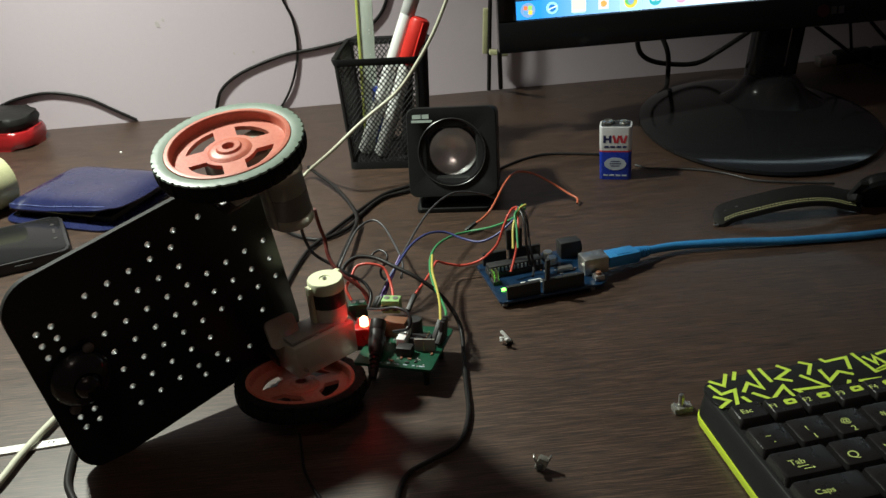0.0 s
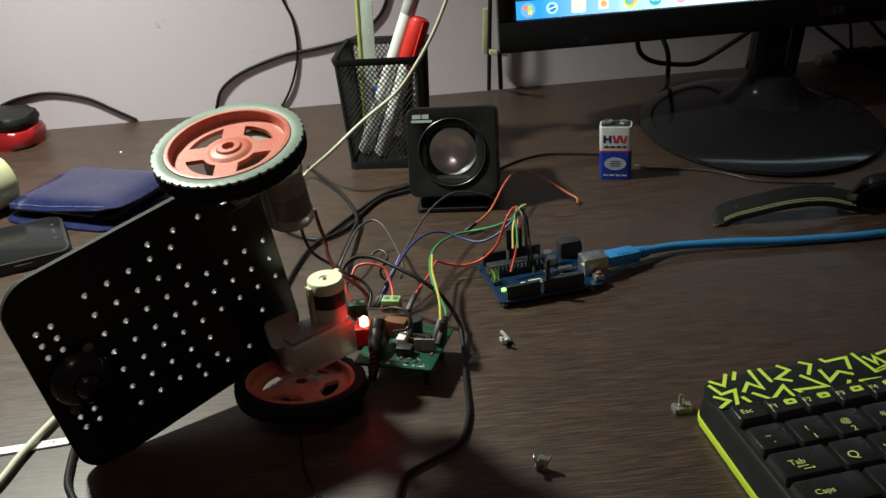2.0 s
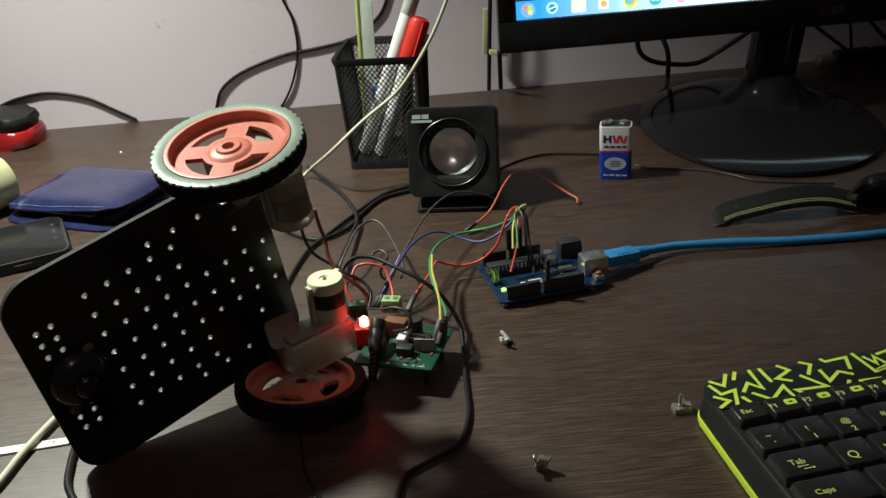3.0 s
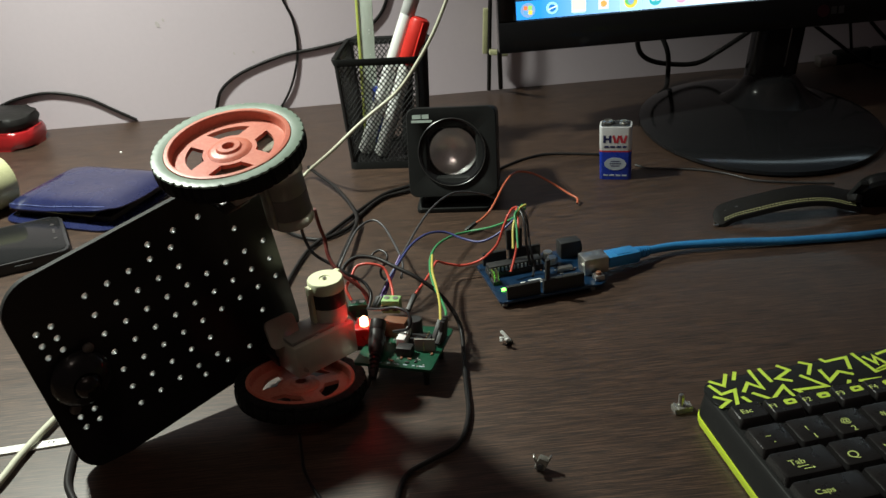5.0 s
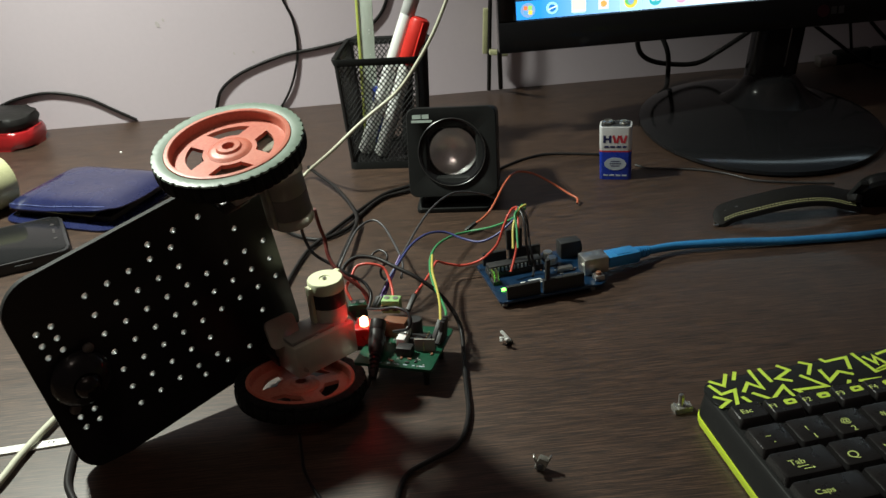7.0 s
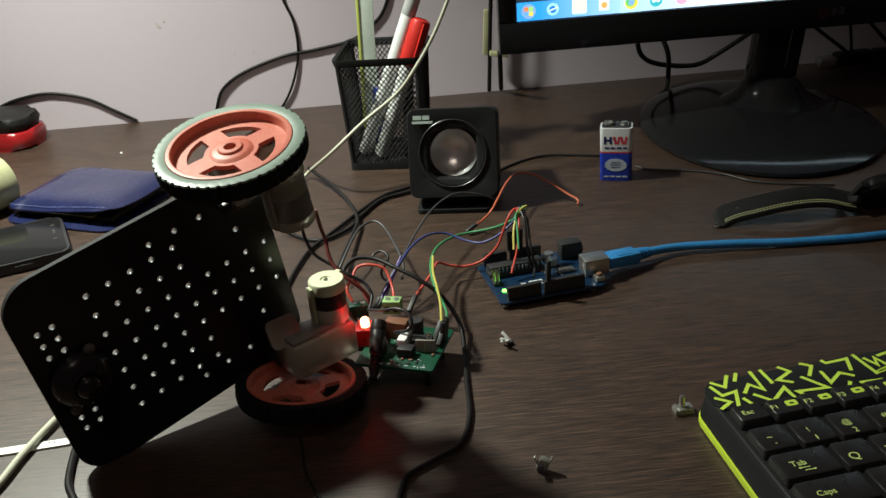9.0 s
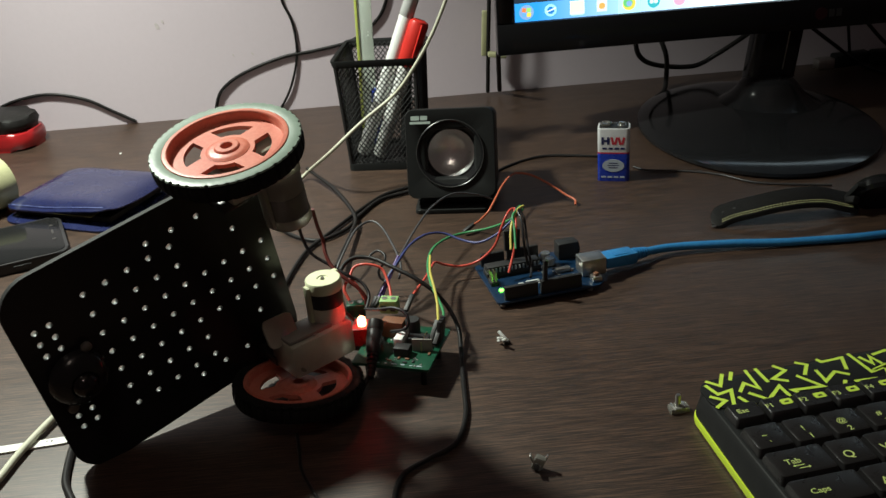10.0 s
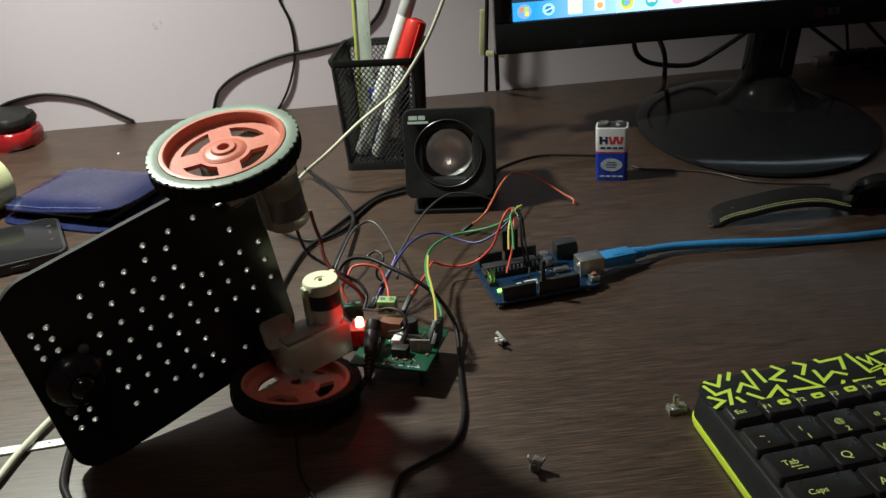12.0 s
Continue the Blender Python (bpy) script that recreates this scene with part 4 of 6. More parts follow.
part("barrel", lathe([(0.0045, 0), (0.0058, 0.002), (0.0058, 0.122), (0.0050, 0.124), (0, 0.124)], 28), WHITE_PLASTIC, pen, "white barrel")
part("cap", lathe([(0.0054, 0.122), (0.0060, 0.123), (0.0060, n - 0.002), (0.0050, n), (0, n)], 28), material("grey_white_plastic", (0.5, 0.51, 0.5), 0.4, scale=100), pen, "greyish cap")
n = 0.166
m = frame_of((-0.1795, 0.108, 0.004), (0.995, -0.06, -0.04), (0.06, 0.997, 0), (0.04, 0, 0.999))
rul = thing("plastic_ruler", m, "pale green see-through plastic ruler standing in the pen holder", "ruler")
part("blade", box(0.0120, 0.0016, n, 0.0003, (0, 0, n / 2)), RULER, rul, m=pose(0.002, 0, 0, 0, 0, -6))
part("edge", box(0.0022, 0.0020, n, 0.0003, (0, 0, n / 2)), RULER_EDGE, rul, "yellow-green edge strip", pose(-0.0048, 0, 0, 0, 0, -6))
m, n = aim((-0.172, 0.098, 0.004), (-0.170, 0.108, 0.058))
pen = thing("blue_pen", m, "short blue pen inside the pen holder", "pen")
part("barrel", lathe([(0.0010, 0), (0.0038, 0.006), (0.0040, n - 0.001), (0.0034, n), (0, n)], 20), BLUE_PLASTIC, pen)
m, n = aim((-0.150, 0.078, 0.004), (-0.141, 0.112, 0.082))
pen = thing("dark_pen", m, "dark pen inside the pen holder", "pen")
part("barrel", lathe([(0.0010, 0), (0.0042, 0.006), (0.0044, n - 0.001), (0.0034, n), (0, n)], 20), SATIN_BLACK, pen)


# ---- monitor ----
def screen_material(name, left, right, strength):
    m = bpy.data.materials.new(name)
    m.use_nodes = True
    nt = m.node_tree
    b = nt.nodes["Principled BSDF"]
    b.inputs["Roughness"].default_value = 0.25
    b.inputs["Base Color"].default_value = (0.01, 0.01, 0.012, 1)
    tc = nt.nodes.new("ShaderNodeTexCoord")
    sep = nt.nodes.new("ShaderNodeSeparateXYZ")
    rng = nt.nodes.new("ShaderNodeMapRange")
    rng.inputs[1].default_value, rng.inputs[2].default_value = -0.245, 0.0
    ramp = nt.nodes.new("ShaderNodeValToRGB")
    ramp.color_ramp.elements[0].color, ramp.color_ramp.elements[1].color = (*left, 1), (*right, 1)
    mid = ramp.color_ramp.elements.new(0.22)
    mid.color = (0.02, 0.24, 0.62, 1) if strength > 1 else (0.06, 0.10, 0.15, 1)
    nt.links.new(tc.outputs["Object"], sep.inputs[0])
    nt.links.new(sep.outputs[0], rng.inputs[0])
    nt.links.new(rng.outputs[0], ramp.inputs[0])
    nt.links.new(ramp.outputs[0], b.inputs["Emission Color"])
    b.inputs["Emission Strength"].default_value = strength
    return m


def glow(name, c, s=1.0):
    return material(name, c, 0.3, glow=1.35 * s, scale=50)


def monitor():
    x0, x1, z0, z1 = -0.0655, 0.3855, 0.0778, 0.3560
    cx = (x0 + x1) / 2
    mon = thing("monitor", pose(cx, 0.10, 0), "glossy black flat monitor showing a desktop, on a round stand", "monitor")
    w, h = x1 - x0, z1 - z0
    zc = (z0 + z1) / 2
    back = part("back_shell", box(w - 0.012, 0.030, h - 0.012, 0.010), SATIN_BLACK, mon, "black back shell", pose(0, 0.0262, zc))
    sx, sz = 0.0152, 0.0262
    for name, bw, bh, px, pz in (("bezel_bottom", w, sz, 0, z0 + sz / 2), ("bezel_top", w, 0.016, 0, z1 - 0.008), ("bezel_left", sx, h - sz - 0.016, -w / 2 + sx / 2, zc + (sz - 0.016) / 2), ("bezel_right", sx, h - sz - 0.016, w / 2 - sx / 2, zc + (sz - 0.016) / 2)):
        part(name, box(bw, 0.014, bh, 0.0012), GLOSS_BLACK, mon, "glossy black bezel", pose(px, 0.0070, pz))
    sw, sh = w - 2 * sx, h - sz - 0.016
    szc = z0 + sz + sh / 2
    scr = part("screen", box(sw + 0.002, 0.003, sh + 0.002), screen_material("lit_screen", (0.05, 0.09, 0.14), (0.10, 0.14, 0.18), 0.5), mon, "lit blue desktop picture", pose(0, 0.0045, szc))
    bar = part("taskbar", box(sw - 0.001, 0.0004, 0.0150), screen_material("lit_taskbar", (0.03, 0.26, 0.72), (0.72, 0.92, 1.0), 2.0), scr, "lit blue bar of icons", pose(0, -0.0018, -sh / 2 + 0.0078))
    left = -sw / 2
    def disc(x, z, r, mat, k, name="icon", label="plain glowing icon"):
        part(name, slab([(r * math.cos(a * 0.3491), r * math.sin(a * 0.3491)) for a in range(18)], 0, 0.00014), mat, scr, label, pose(left + x, -0.0021 - 0.0002 * k, -sh / 2 + z, 90))
    def sheet(x, z, sw_, sh_, mat, k, turn=0):
        part("icon", box(sw_, 0.00014, sh_), mat, scr, "plain glowing icon", pose(left + x, -0.0021 - 0.0002 * k, -sh / 2 + z, 0, turn, 0))
    disc(0.0100, 0.0078, 0.0060, glow("icon_blue", (0.25, 0.42, 0.70), 0.9), 0, "start_button")
    for dx, dz, c in ((-0.0019, 0.0019, (0.9, 0.25, 0.08)), (0.0019, 0.0019, (0.35, 0.75, 0.15)), (-0.0019, -0.0019, (0.15, 0.45, 0.95)), (0.0019, -0.0019, (0.95, 0.75, 0.1))):
        sheet(0.0100 + dx, 0.0078 + dz, 0.0033, 0.0033, glow("icon_quarter", c, 0.9), 1, 8)
    disc(0.0300, 0.0080, 0.0050, glow("icon_cyan", (0.35, 0.75, 0.95), 1.0), 0)
    disc(0.0300, 0.0080, 0.0030, glow("icon_deep_blue", (0.03, 0.22, 0.62), 0.9), 1)
    sheet(0.0305, 0.0082, 0.0078, 0.0010, glow("icon_pale", (0.75, 0.88, 0.98), 1.0), 2, -20)
    sheet(0.0520, 0.0084, 0.0118, 0.0108, glow("icon_cream", (0.92, 0.90, 0.62), 1.0), 0)
    sheet(0.0520, 0.0030, 0.0100, 0.0016, glow("icon_sky", (0.55, 0.80, 0.95), 1.0), 1)
    sheet(0.0725, 0.0080, 0.0086, 0.0092, glow("icon_pale_two", (0.75, 0.82, 0.88), 0.9), 0)
    disc(0.0725, 0.0080, 0.0026, glow("icon_orange", (0.95, 0.45, 0.12), 0.9), 1)
    sheet(0.0950, 0.0075, 0.0180, 0.0145, glow("icon_tile", (0.45, 0.80, 0.98), 1.0), 0)
    disc(0.0950, 0.0080, 0.0055, glow("icon_yellow", (0.92, 0.72, 0.10), 0.9), 1)
    disc(0.0940, 0.0090, 0.0040, glow("icon_green", (0.15, 0.60, 0.20), 0.9), 2)
    disc(0.0950, 0.0082, 0.0022, glow("icon_centre", (0.25, 0.45, 0.90), 0.9), 3)
    disc(0.1155, 0.0080, 0.0052, glow("icon_teal", (0.05, 0.50, 0.55), 0.9), 0)
    for dx in (-0.0018, 0.0018):
        disc(0.1155 + dx, 0.0080, 0.0016, glow("icon_white", (0.8, 0.95, 0.95), 0.9), 1)
    disc(0.1370, 0.0080, 0.0050, glow("icon_pink", (0.80, 0.45, 0.62), 0.9), 0)
    sheet(0.1600, 0.0078, 0.0150, 0.0130, glow("icon_white_tile", (0.78, 0.88, 0.95), 0.95), 0)
    # maker's mark: a plain dull red disc and two grey bars
    part("badge_disc", slab([(0.0052 * math.cos(a * 0.3491), 0.0052 * math.sin(a * 0.3491)) for a in range(18)], 0, 0.0002), material("dull_red_print", (0.035, 0.006, 0.010), 0.4, scale=100), mon, "plain dark red badge disc", pose(0.0465, -0.0002, z0 + 0.0128, 90))
    for k in range(2):
        part("badge_bar", box(0.0045, 0.0003, 0.0062), material("dull_grey_print", (0.035, 0.035, 0.038), 0.4, scale=100), mon, "plain grey badge bar", pose(0.0555 + 0.0062 * k, -0.0002, z0 + 0.0128))
    # stand
    neck = part("neck", slab(rounded(0.043, 0.026, 0.010), 0.0, 0.090, 0.0), GLOSS_BLACK, mon, "glossy black leaning neck", frame_of((0.016, 0.032, 0.016), (1, 0, 0), (0, 1, 0), (0.22, -0.06, 0.985)))
    part("collar", lathe([(0.046, 0.0), (0.038, 0.0045), (0.0315, 0.0095), (0.0270, 0.0150), (0.0240, 0.0200), (0.0195, 0.0235), (0.0120, 0.0255), (0, 0.0262)], 56), GLOSS_BLACK, mon, "glossy black round collar under the neck", pose(0.014, 0.020, 0.010))
    # Steel strip drawn where a highlight runs down the glossy neck.
    part("neck_glint", box(0.0008, 0.0012, 0.050, 0.0003), STEEL, neck, "thin bright strip standing in for a glint on the neck", pose(0.006, -0.0133, 0.050))
    bm = lathe([(0.124, 0.0), (0.126, 0.002), (0.1255, 0.0045), (0.119, 0.0064), (0.105, 0.0082), (0.080, 0.0100), (0.058, 0.0116), (0.040, 0.0128), (0.020, 0.0136), (0, 0.0138)], 96)
    bmesh.ops.scale(bm, vec=(0.77, 0.98, 1), verts=bm.verts)
    part("base", bm, GLOSS_BLACK, mon, "glossy black round base rising to a collar", pose(-0.008, -0.010, 0))


monitor()


# ---- keyboard ----
def keyboard():
    kb = thing("compact_keyboard", frame_of((-0.0228, -0.3043, 0), (0.990, 0.141, 0), (-0.141, 0.990, 0), (0, 0, 1)), "compact black keyboard with lime zigzag print and edge", "keyboard")
    L, D = 0.300, 0.142
    def place(outline, dx=0, dy=0):
        return [(x + L / 2 + dx, y - D / 2 + dy) for x, y in outline]
    part("lime_tray", slab([(x - 0.0035 * min(-y, 0.07) / 0.06 if x < L / 2 else x, y) for x, y in place(rounded(L, D, 0.0105))], 0.0012, 0.0052, 0.0008), LIME, kb, "lime plastic edge tray")
    bm = bmesh.new()
    flare = lambda pts: [(x - 0.0035 * min(-y, 0.07) / 0.06 if x < L / 2 else x, y) for x, y in pts]
    a, b = flare(place(rounded(L - 0.0012, D - 0.0012, 0.0100))), place(rounded(L - 0.0048, D - 0.0050, 0.0085))
    rows = [[bm.verts.new((x, y, 0.0050)) for x, y in a], [bm.verts.new((x, y, 0.0070)) for x, y in a], [bm.verts.new((x, y, 0.0168)) for x, y in b], [bm.verts.new((x + (L / 2 - x) * 0.006, y + (-D / 2 - y) * 0.012, 0.0174)) for x, y in b]]
    n = len(a)
    for p, q in zip(rows, rows[1:]):
        for k in range(n):
            bm.faces.new((p[k], p[(k + 1) % n], q[(k + 1) % n], q[k]))
    bm.faces.new(rows[-1])
    bm.faces.new(list(reversed(rows[0])))
    bmesh.ops.recalc_face_normals(bm, faces=bm.faces)
    part("shell", bm, SATIN_BLACK, kb, "satin black shell")
    for x in (0.02, L - 0.02):
        for y in (-0.02, -D + 0.02):
            part("rubber_foot", box(0.014, 0.008, 0.0014, 0.0003), TREAD, kb, m=pose(x, y, 0.0007))
    # raised strip with the zigzag print
    part("print_strip", slab([(x + L / 2, y - 0.0126) for x, y in rounded(L - 0.0050, 0.0235, 0.008)], 0.0165, 0.0182, 0.0006), SATIN_BLACK, kb, "black strip above the keys")
    rng = random.Random(23)
    def stroke(pts, r=0.00092):
        line = [Vector((x, y)) for x, y in pts]
        lefts, rights = [], []
        for i, q in enumerate(line):
            d0 = (line[i] - line[i - 1]).normalized() if i else (line[1] - line[0]).normalized()
            d1 = (line[i + 1] - line[i]).normalized() if i < len(line) - 1 else d0
            n0, n1 = Vector((-d0.y, d0.x)), Vector((-d1.y, d1.x))
            mitre = n0 + n1
            mitre = mitre.normalized() * min(r / max(mitre.normalized().dot(n0), 0.45), r * 2.2) if mitre.length > 1e-3 else n0 * r
            lefts.append(q + mitre)
            rights.append(q - mitre)
        bm = bmesh.new()
        va = [bm.verts.new((q.x, q.y, 0.0)) for q in lefts]
        vb = [bm.verts.new((q.x, q.y, 0.0)) for q in rights]
        for i in range(len(line) - 1):
            bm.faces.new((vb[i], vb[i + 1], va[i + 1], va[i]))
        part("zigzag_print", bm, LIME_PRINT, kb, m=pose(0, 0, 0.01832), smooth=0)
    ZIGZAG_A = [[(7.8, -1.3), (12.9, -6.9), (18.1, 2.0)], [(23.1, 2.4), (19.3, -4.0)], [(6.3, -4.3), (8.7, -12.9), (16.1, -11.4), (11.9, -22.8)], [(4.2, -13.3), (9.9, -18.5), (3.4, -22.5)], [(29.9, 1.8), (29.1, -14.1), (24.4, -8.1), (19.2, -14.3)], [(16.7, -17.3), (18.8, -23.2)], [(35.1, 1.6), (35.5, -10.7)], [(44.2, 1.3), (48.0, -4.1), (39.1, -8.9), (45.1, -12.8)], [(22.6, -15.9), (29.0, -23.6), (38.8, -15.2), (39.3, -24.0)]]
    ZIGZAG_B = [[(55.6, 0.7), (60.1, -2.9), (54.7, -10.4)], [(50.5, -9.6), (57.8, -21.3), (43.0, -20.0), (45.3, -24.5)], [(66.8, 0.2), (67.9, -2.8), (79.2, -2.3), (75.7, -12.1)], [(61.7, -8.1), (61.3, -18.0), (69.4, -12.1), (74.7, -16.4)], [(83.7, 0.0), (85.6, -17.4), (96.4, -14.8)], [(70.1, -19.9), (66.8, -24.7)], [(73.7, -22.0), (85.5, -22.9)], [(94.2, -4.5), (103.2, -2.6)]]
    for pts in ZIGZAG_A + ZIGZAG_B:
        stroke([(x / 1000, y / 1000) for x, y in pts])
    x = 0.0870
    while x < L - 0.016:
        for row, (ylow, yhigh) in enumerate(((-0.0236, -0.0140), (-0.0128, -0.0040))):
            h = yhigh - ylow
            kind = rng.randrange(4)
            w = rng.uniform(0.0085, 0.0125)
            j = lambda s: rng.uniform(-s, s)
            if kind == 0:
                pts = [(x, yhigh + j(.0004)), (x + w * 0.36, ylow + h * 0.15), (x + w * 0.60, ylow + h * 0.85), (x + w * 0.86, ylow)]
            elif kind == 1:
                pts = [(x + j(.0003), ylow + h * 0.2), (x + w * 0.30, yhigh), (x + w * 0.66, ylow + h * 0.3), (x + w * 0.90, ylow + h * 0.55)]
            elif kind == 2:
                pts = [(x, yhigh - h * 0.25), (x + w * 0.62, yhigh), (x + w * 0.38, ylow + h * 0.2), (x + w * 0.9, ylow + h * 0.05)]
            else:
                pts = [(x, ylow + h * 0.05), (x + w * 0.12, ylow + h * 0.75), (x + w * 0.60, ylow + h * 0.62), (x + w * 0.82, yhigh)]
            stroke(pts)
        x += 0.0136
    # keys: square caps with dished tops
    cache = {}
    def key(x, y, w, d, legends=()):
        if (w, d) not in cache:
            bm = bmesh.new()
            base, top = rounded(w - 0.0008, d - 0.0008, 0.0012, 3), rounded(w - 0.0024, d - 0.0030, 0.0014, 3)
            rows = [[bm.verts.new((px, py, 0)) for px, py in base], [bm.verts.new((px, py, 0.0012)) for px, py in base], [bm.verts.new((px, py + 0.0004, 0.0042)) for px, py in top], [bm.verts.new((px * 0.94, py * 0.94 + 0.0004, 0.0045)) for px, py in top]]
            k_ = len(base)
            for p, q in zip(rows, rows[1:]):
                for k in range(k_):
                    bm.faces.new((p[k], p[(k + 1) % k_], q[(k + 1) % k_], q[k]))
            bm.faces.new(rows[-1])
            bmesh.ops.recalc_face_normals(bm, faces=bm.faces)
            cache[w, d] = mesh_of("key", bm, KEY_BLACK, 30)
        cap = part("key", cache[w, d], None, kb, m=pose(x + w / 2, y - d / 2, 0.0172))
        for text, size, dx, dy in legends:
            writing(text, size, LEGEND, cap, pose(dx - 0.0018, dy - (0.0026 if d > 0.015 else 0.001), 0.00462))
        return cap
    pitch = 0.0183
    fx = [0.0046 + 0.0166 * k for k in range(17)]
    for k, xx in enumerate(fx):
        text = [("Esc", 0.0042, 0, 0.0008)] if k == 0 else [("F%d" % k, 0.0042, -0.0034, 0.0008)] if k < 6 else []
        cap = key(xx, -0.0252, 0.0164, 0.0142, text)
        if 0 < k < 6:
            icon = part("key_icon", slab(rounded(0.0056, 0.0040, 0.0010, 3), 0, 0.0001), LIME_PRINT, cap, "small lime symbol", pose(0.0034, 0.0008, 0.0046), 0)
            part("icon_mark", slab(rounded(0.0022, 0.0009, 0.0003, 2), 0, 0.0001), KEY_BLACK, icon, m=pose(0, -0.0002 * (k % 3), 0.00014), smooth=0)
    number = [("~", "`"), ("!", "1"), ("@", "2"), ("#", "3"), ("$", "4")]
    for k in range(14):
        w = pitch if k < 13 else 0.034
        key(0.0038 + pitch * k, -0.0424, w, 0.0186, [(number[k][0], 0.0044, 0.0, 0.0030), (number[k][1], 0.0046, 0.0010, -0.0028)] if k < 5 else ())
    tab = key(0.0038, -0.0612, pitch * 1.5, 0.0186, [("Tab", 0.0046, -0.0020, 0.0026)])
    for dx, dy, tip in ((-0.0024, -0.0030, -0.0020), (-0.0012, -0.0048, 0.0020)):
        arrow = part("arrow_print", slab([(-0.0022, -0.0002), (0.0022, -0.0002), (0.0022, 0.0002), (-0.0022, 0.0002)], 0, 0.0001), LEGEND, tab, m=pose(dx, dy, 0.0047), smooth=0)
        part("arrow_tip", slab([(tip, -0.0007), (tip * 1.5, 0.0), (tip, 0.0007)] if tip > 0 else [(tip, 0.0007), (tip * 1.5, 0.0), (tip, -0.0007)], 0, 0.00012), LEGEND, arrow, smooth=0)
    for k, c in enumerate("QWE" + " " * 9):
        key(0.0038 + pitch * (1.5 + k), -0.0612, pitch, 0.0186, [(c, 0.0062, -0.0005, 0.0004)] if c != " " else ())
    key(0.0038, -0.0800, pitch * 1.75, 0.0186, [("Caps", 0.0042, -0.0030, 0.0024)])
    for k, c in enumerate("AS" + " " * 9):
        key(0.0038 + pitch * (1.75 + k), -0.0800, pitch, 0.0186, [(c, 0.0062, -0.0005, 0.0004)] if c != " " else ())
    key(0.0038, -0.0988, pitch * 2.25, 0.0186)
    for k in range(10):
        key(0.0038 + pitch * (2.25 + k), -0.0988, pitch, 0.0186)
    for k in range(4):
        key(0.0038 + 0.022 * k, -0.1176, 0.022, 0.0186)
    key(0.0038 + 0.088, -0.1176, 0.100, 0.0186)
    for k in range(4):
        key(0.1918 + 0.022 * k, -0.1176, 0.022, 0.0186)


keyboard()


# ---- watch with an arched leather strap ----
def watch():
    w = thing("wrist_watch", pose(0.11, -0.095, 0), "black leather watch strap with pale stitching, lying on its side", "watch")
    line = spline([(-0.0545, -0.001, 0.0030), (-0.040, 0.0015, 0.0072), (-0.026, 0.001, 0.0100), (-0.008, 0.001, 0.0128), (0.010, 0.001, 0.0138), (0.024, 0.001, 0.0124), (0.036, 0.000, 0.0090), (0.046, 0.000, 0.0062)], 8)
    bm = bmesh.new()
    rows = []
    for i, q in enumerate(line):
        d = (line[min(i + 1, len(line) - 1)] - line[max(i - 1, 0)]).normalized()
        n = Vector((-d.z, 0, d.x)).normalized()
        half = 0.0095 * min(1, 0.35 + (i / 5) ** 0.6) if i < 6 else 0.0088
        ring = []
        for s, t in ((-1, -1), (-0.9, 1), (-0.5, 1.5), (0.5, 1.5), (0.9, 1), (1, -1)):
            side = Vector((0.10, 0.90, 0.42)).normalized()
            ring.append(bm.verts.new(q + side * (s * half) + n * (t * 0.0012)))
        rows.append(ring)
    for a, b in zip(rows, rows[1:]):
        for k in range(6):
            bm.faces.new((a[k], a[(k + 1) % 6], b[(k + 1) % 6], b[k]))
    bm.faces.new(list(reversed(rows[0])))
    bm.faces.new(rows[-1])
    bmesh.ops.recalc_face_normals(bm, faces=bm.faces)
    strap = part("strap", bm, LEATHER_BLACK, w, "black leather strap")
    side = Vector((0.10, 0.90, 0.42)).normalized()
    bm = bmesh.new()
    for row in (-0.80, -0.60):
        for i in range(4, len(line) - 4):
            q, r = line[i], line[i + 1]
            d = r - q
            n = Vector((-d.z, 0, d.x)).normalized()
            p = q + side * (row * 0.0086) + n * 0.00175
            tube([p, p + d * 0.66], 0.00034, 5, 0, bm)
    part("stitching", bm, THREAD, strap, "double row of pale yellow stitches")
    part("strap_tip", box(0.0030, 0.0016, 0.0010, 0.0003), STEEL, strap, m=pose(-0.0545, -0.007, 0.0016))
    for k, x in enumerate((-0.046, -0.038)):
        part("strap_hole", lathe([(0.0010, 0), (0.0010, 0.0003), (0, 0.0003)], 10), SMOKED, strap, m=pose(x, 0.002, 0.0076 + 0.002 * k, 0, -14, 0))
    case = part("case", lathe([(0.0150, -0.0045), (0.0172, -0.0020), (0.0172, 0.0020), (0.0150, 0.0045), (0, 0.0048)], 48), GLOSS_BLACK, w, "dark round watch case", pose(0.0600, -0.003, 0.0135, -55, 12, 0))
    part("bezel", lathe([(0.0150, 0.0040), (0.0158, 0.0052), (0.0142, 0.0058), (0.0135, 0.0046)], 48, closed=True), SATIN_BLACK, case)
    part("crown", lathe([(0.0020, 0), (0.0020, 0.0030), (0, 0.0032)], 14), STEEL, case, m=pose(0.0170, 0, 0, 0, 90, 0))
    part("lug", box(0.0080, 0.0180, 0.0040, 0.0010), SATIN_BLACK, case, m=pose(-0.0165, 0, -0.001))
    part("keeper", box(0.0050, 0.0210, 0.0050, 0.0008), LEATHER_BLACK, w, "leather strap loop", pose(0.0400, 0.000, 0.0090, -24, 24, 0))


watch()


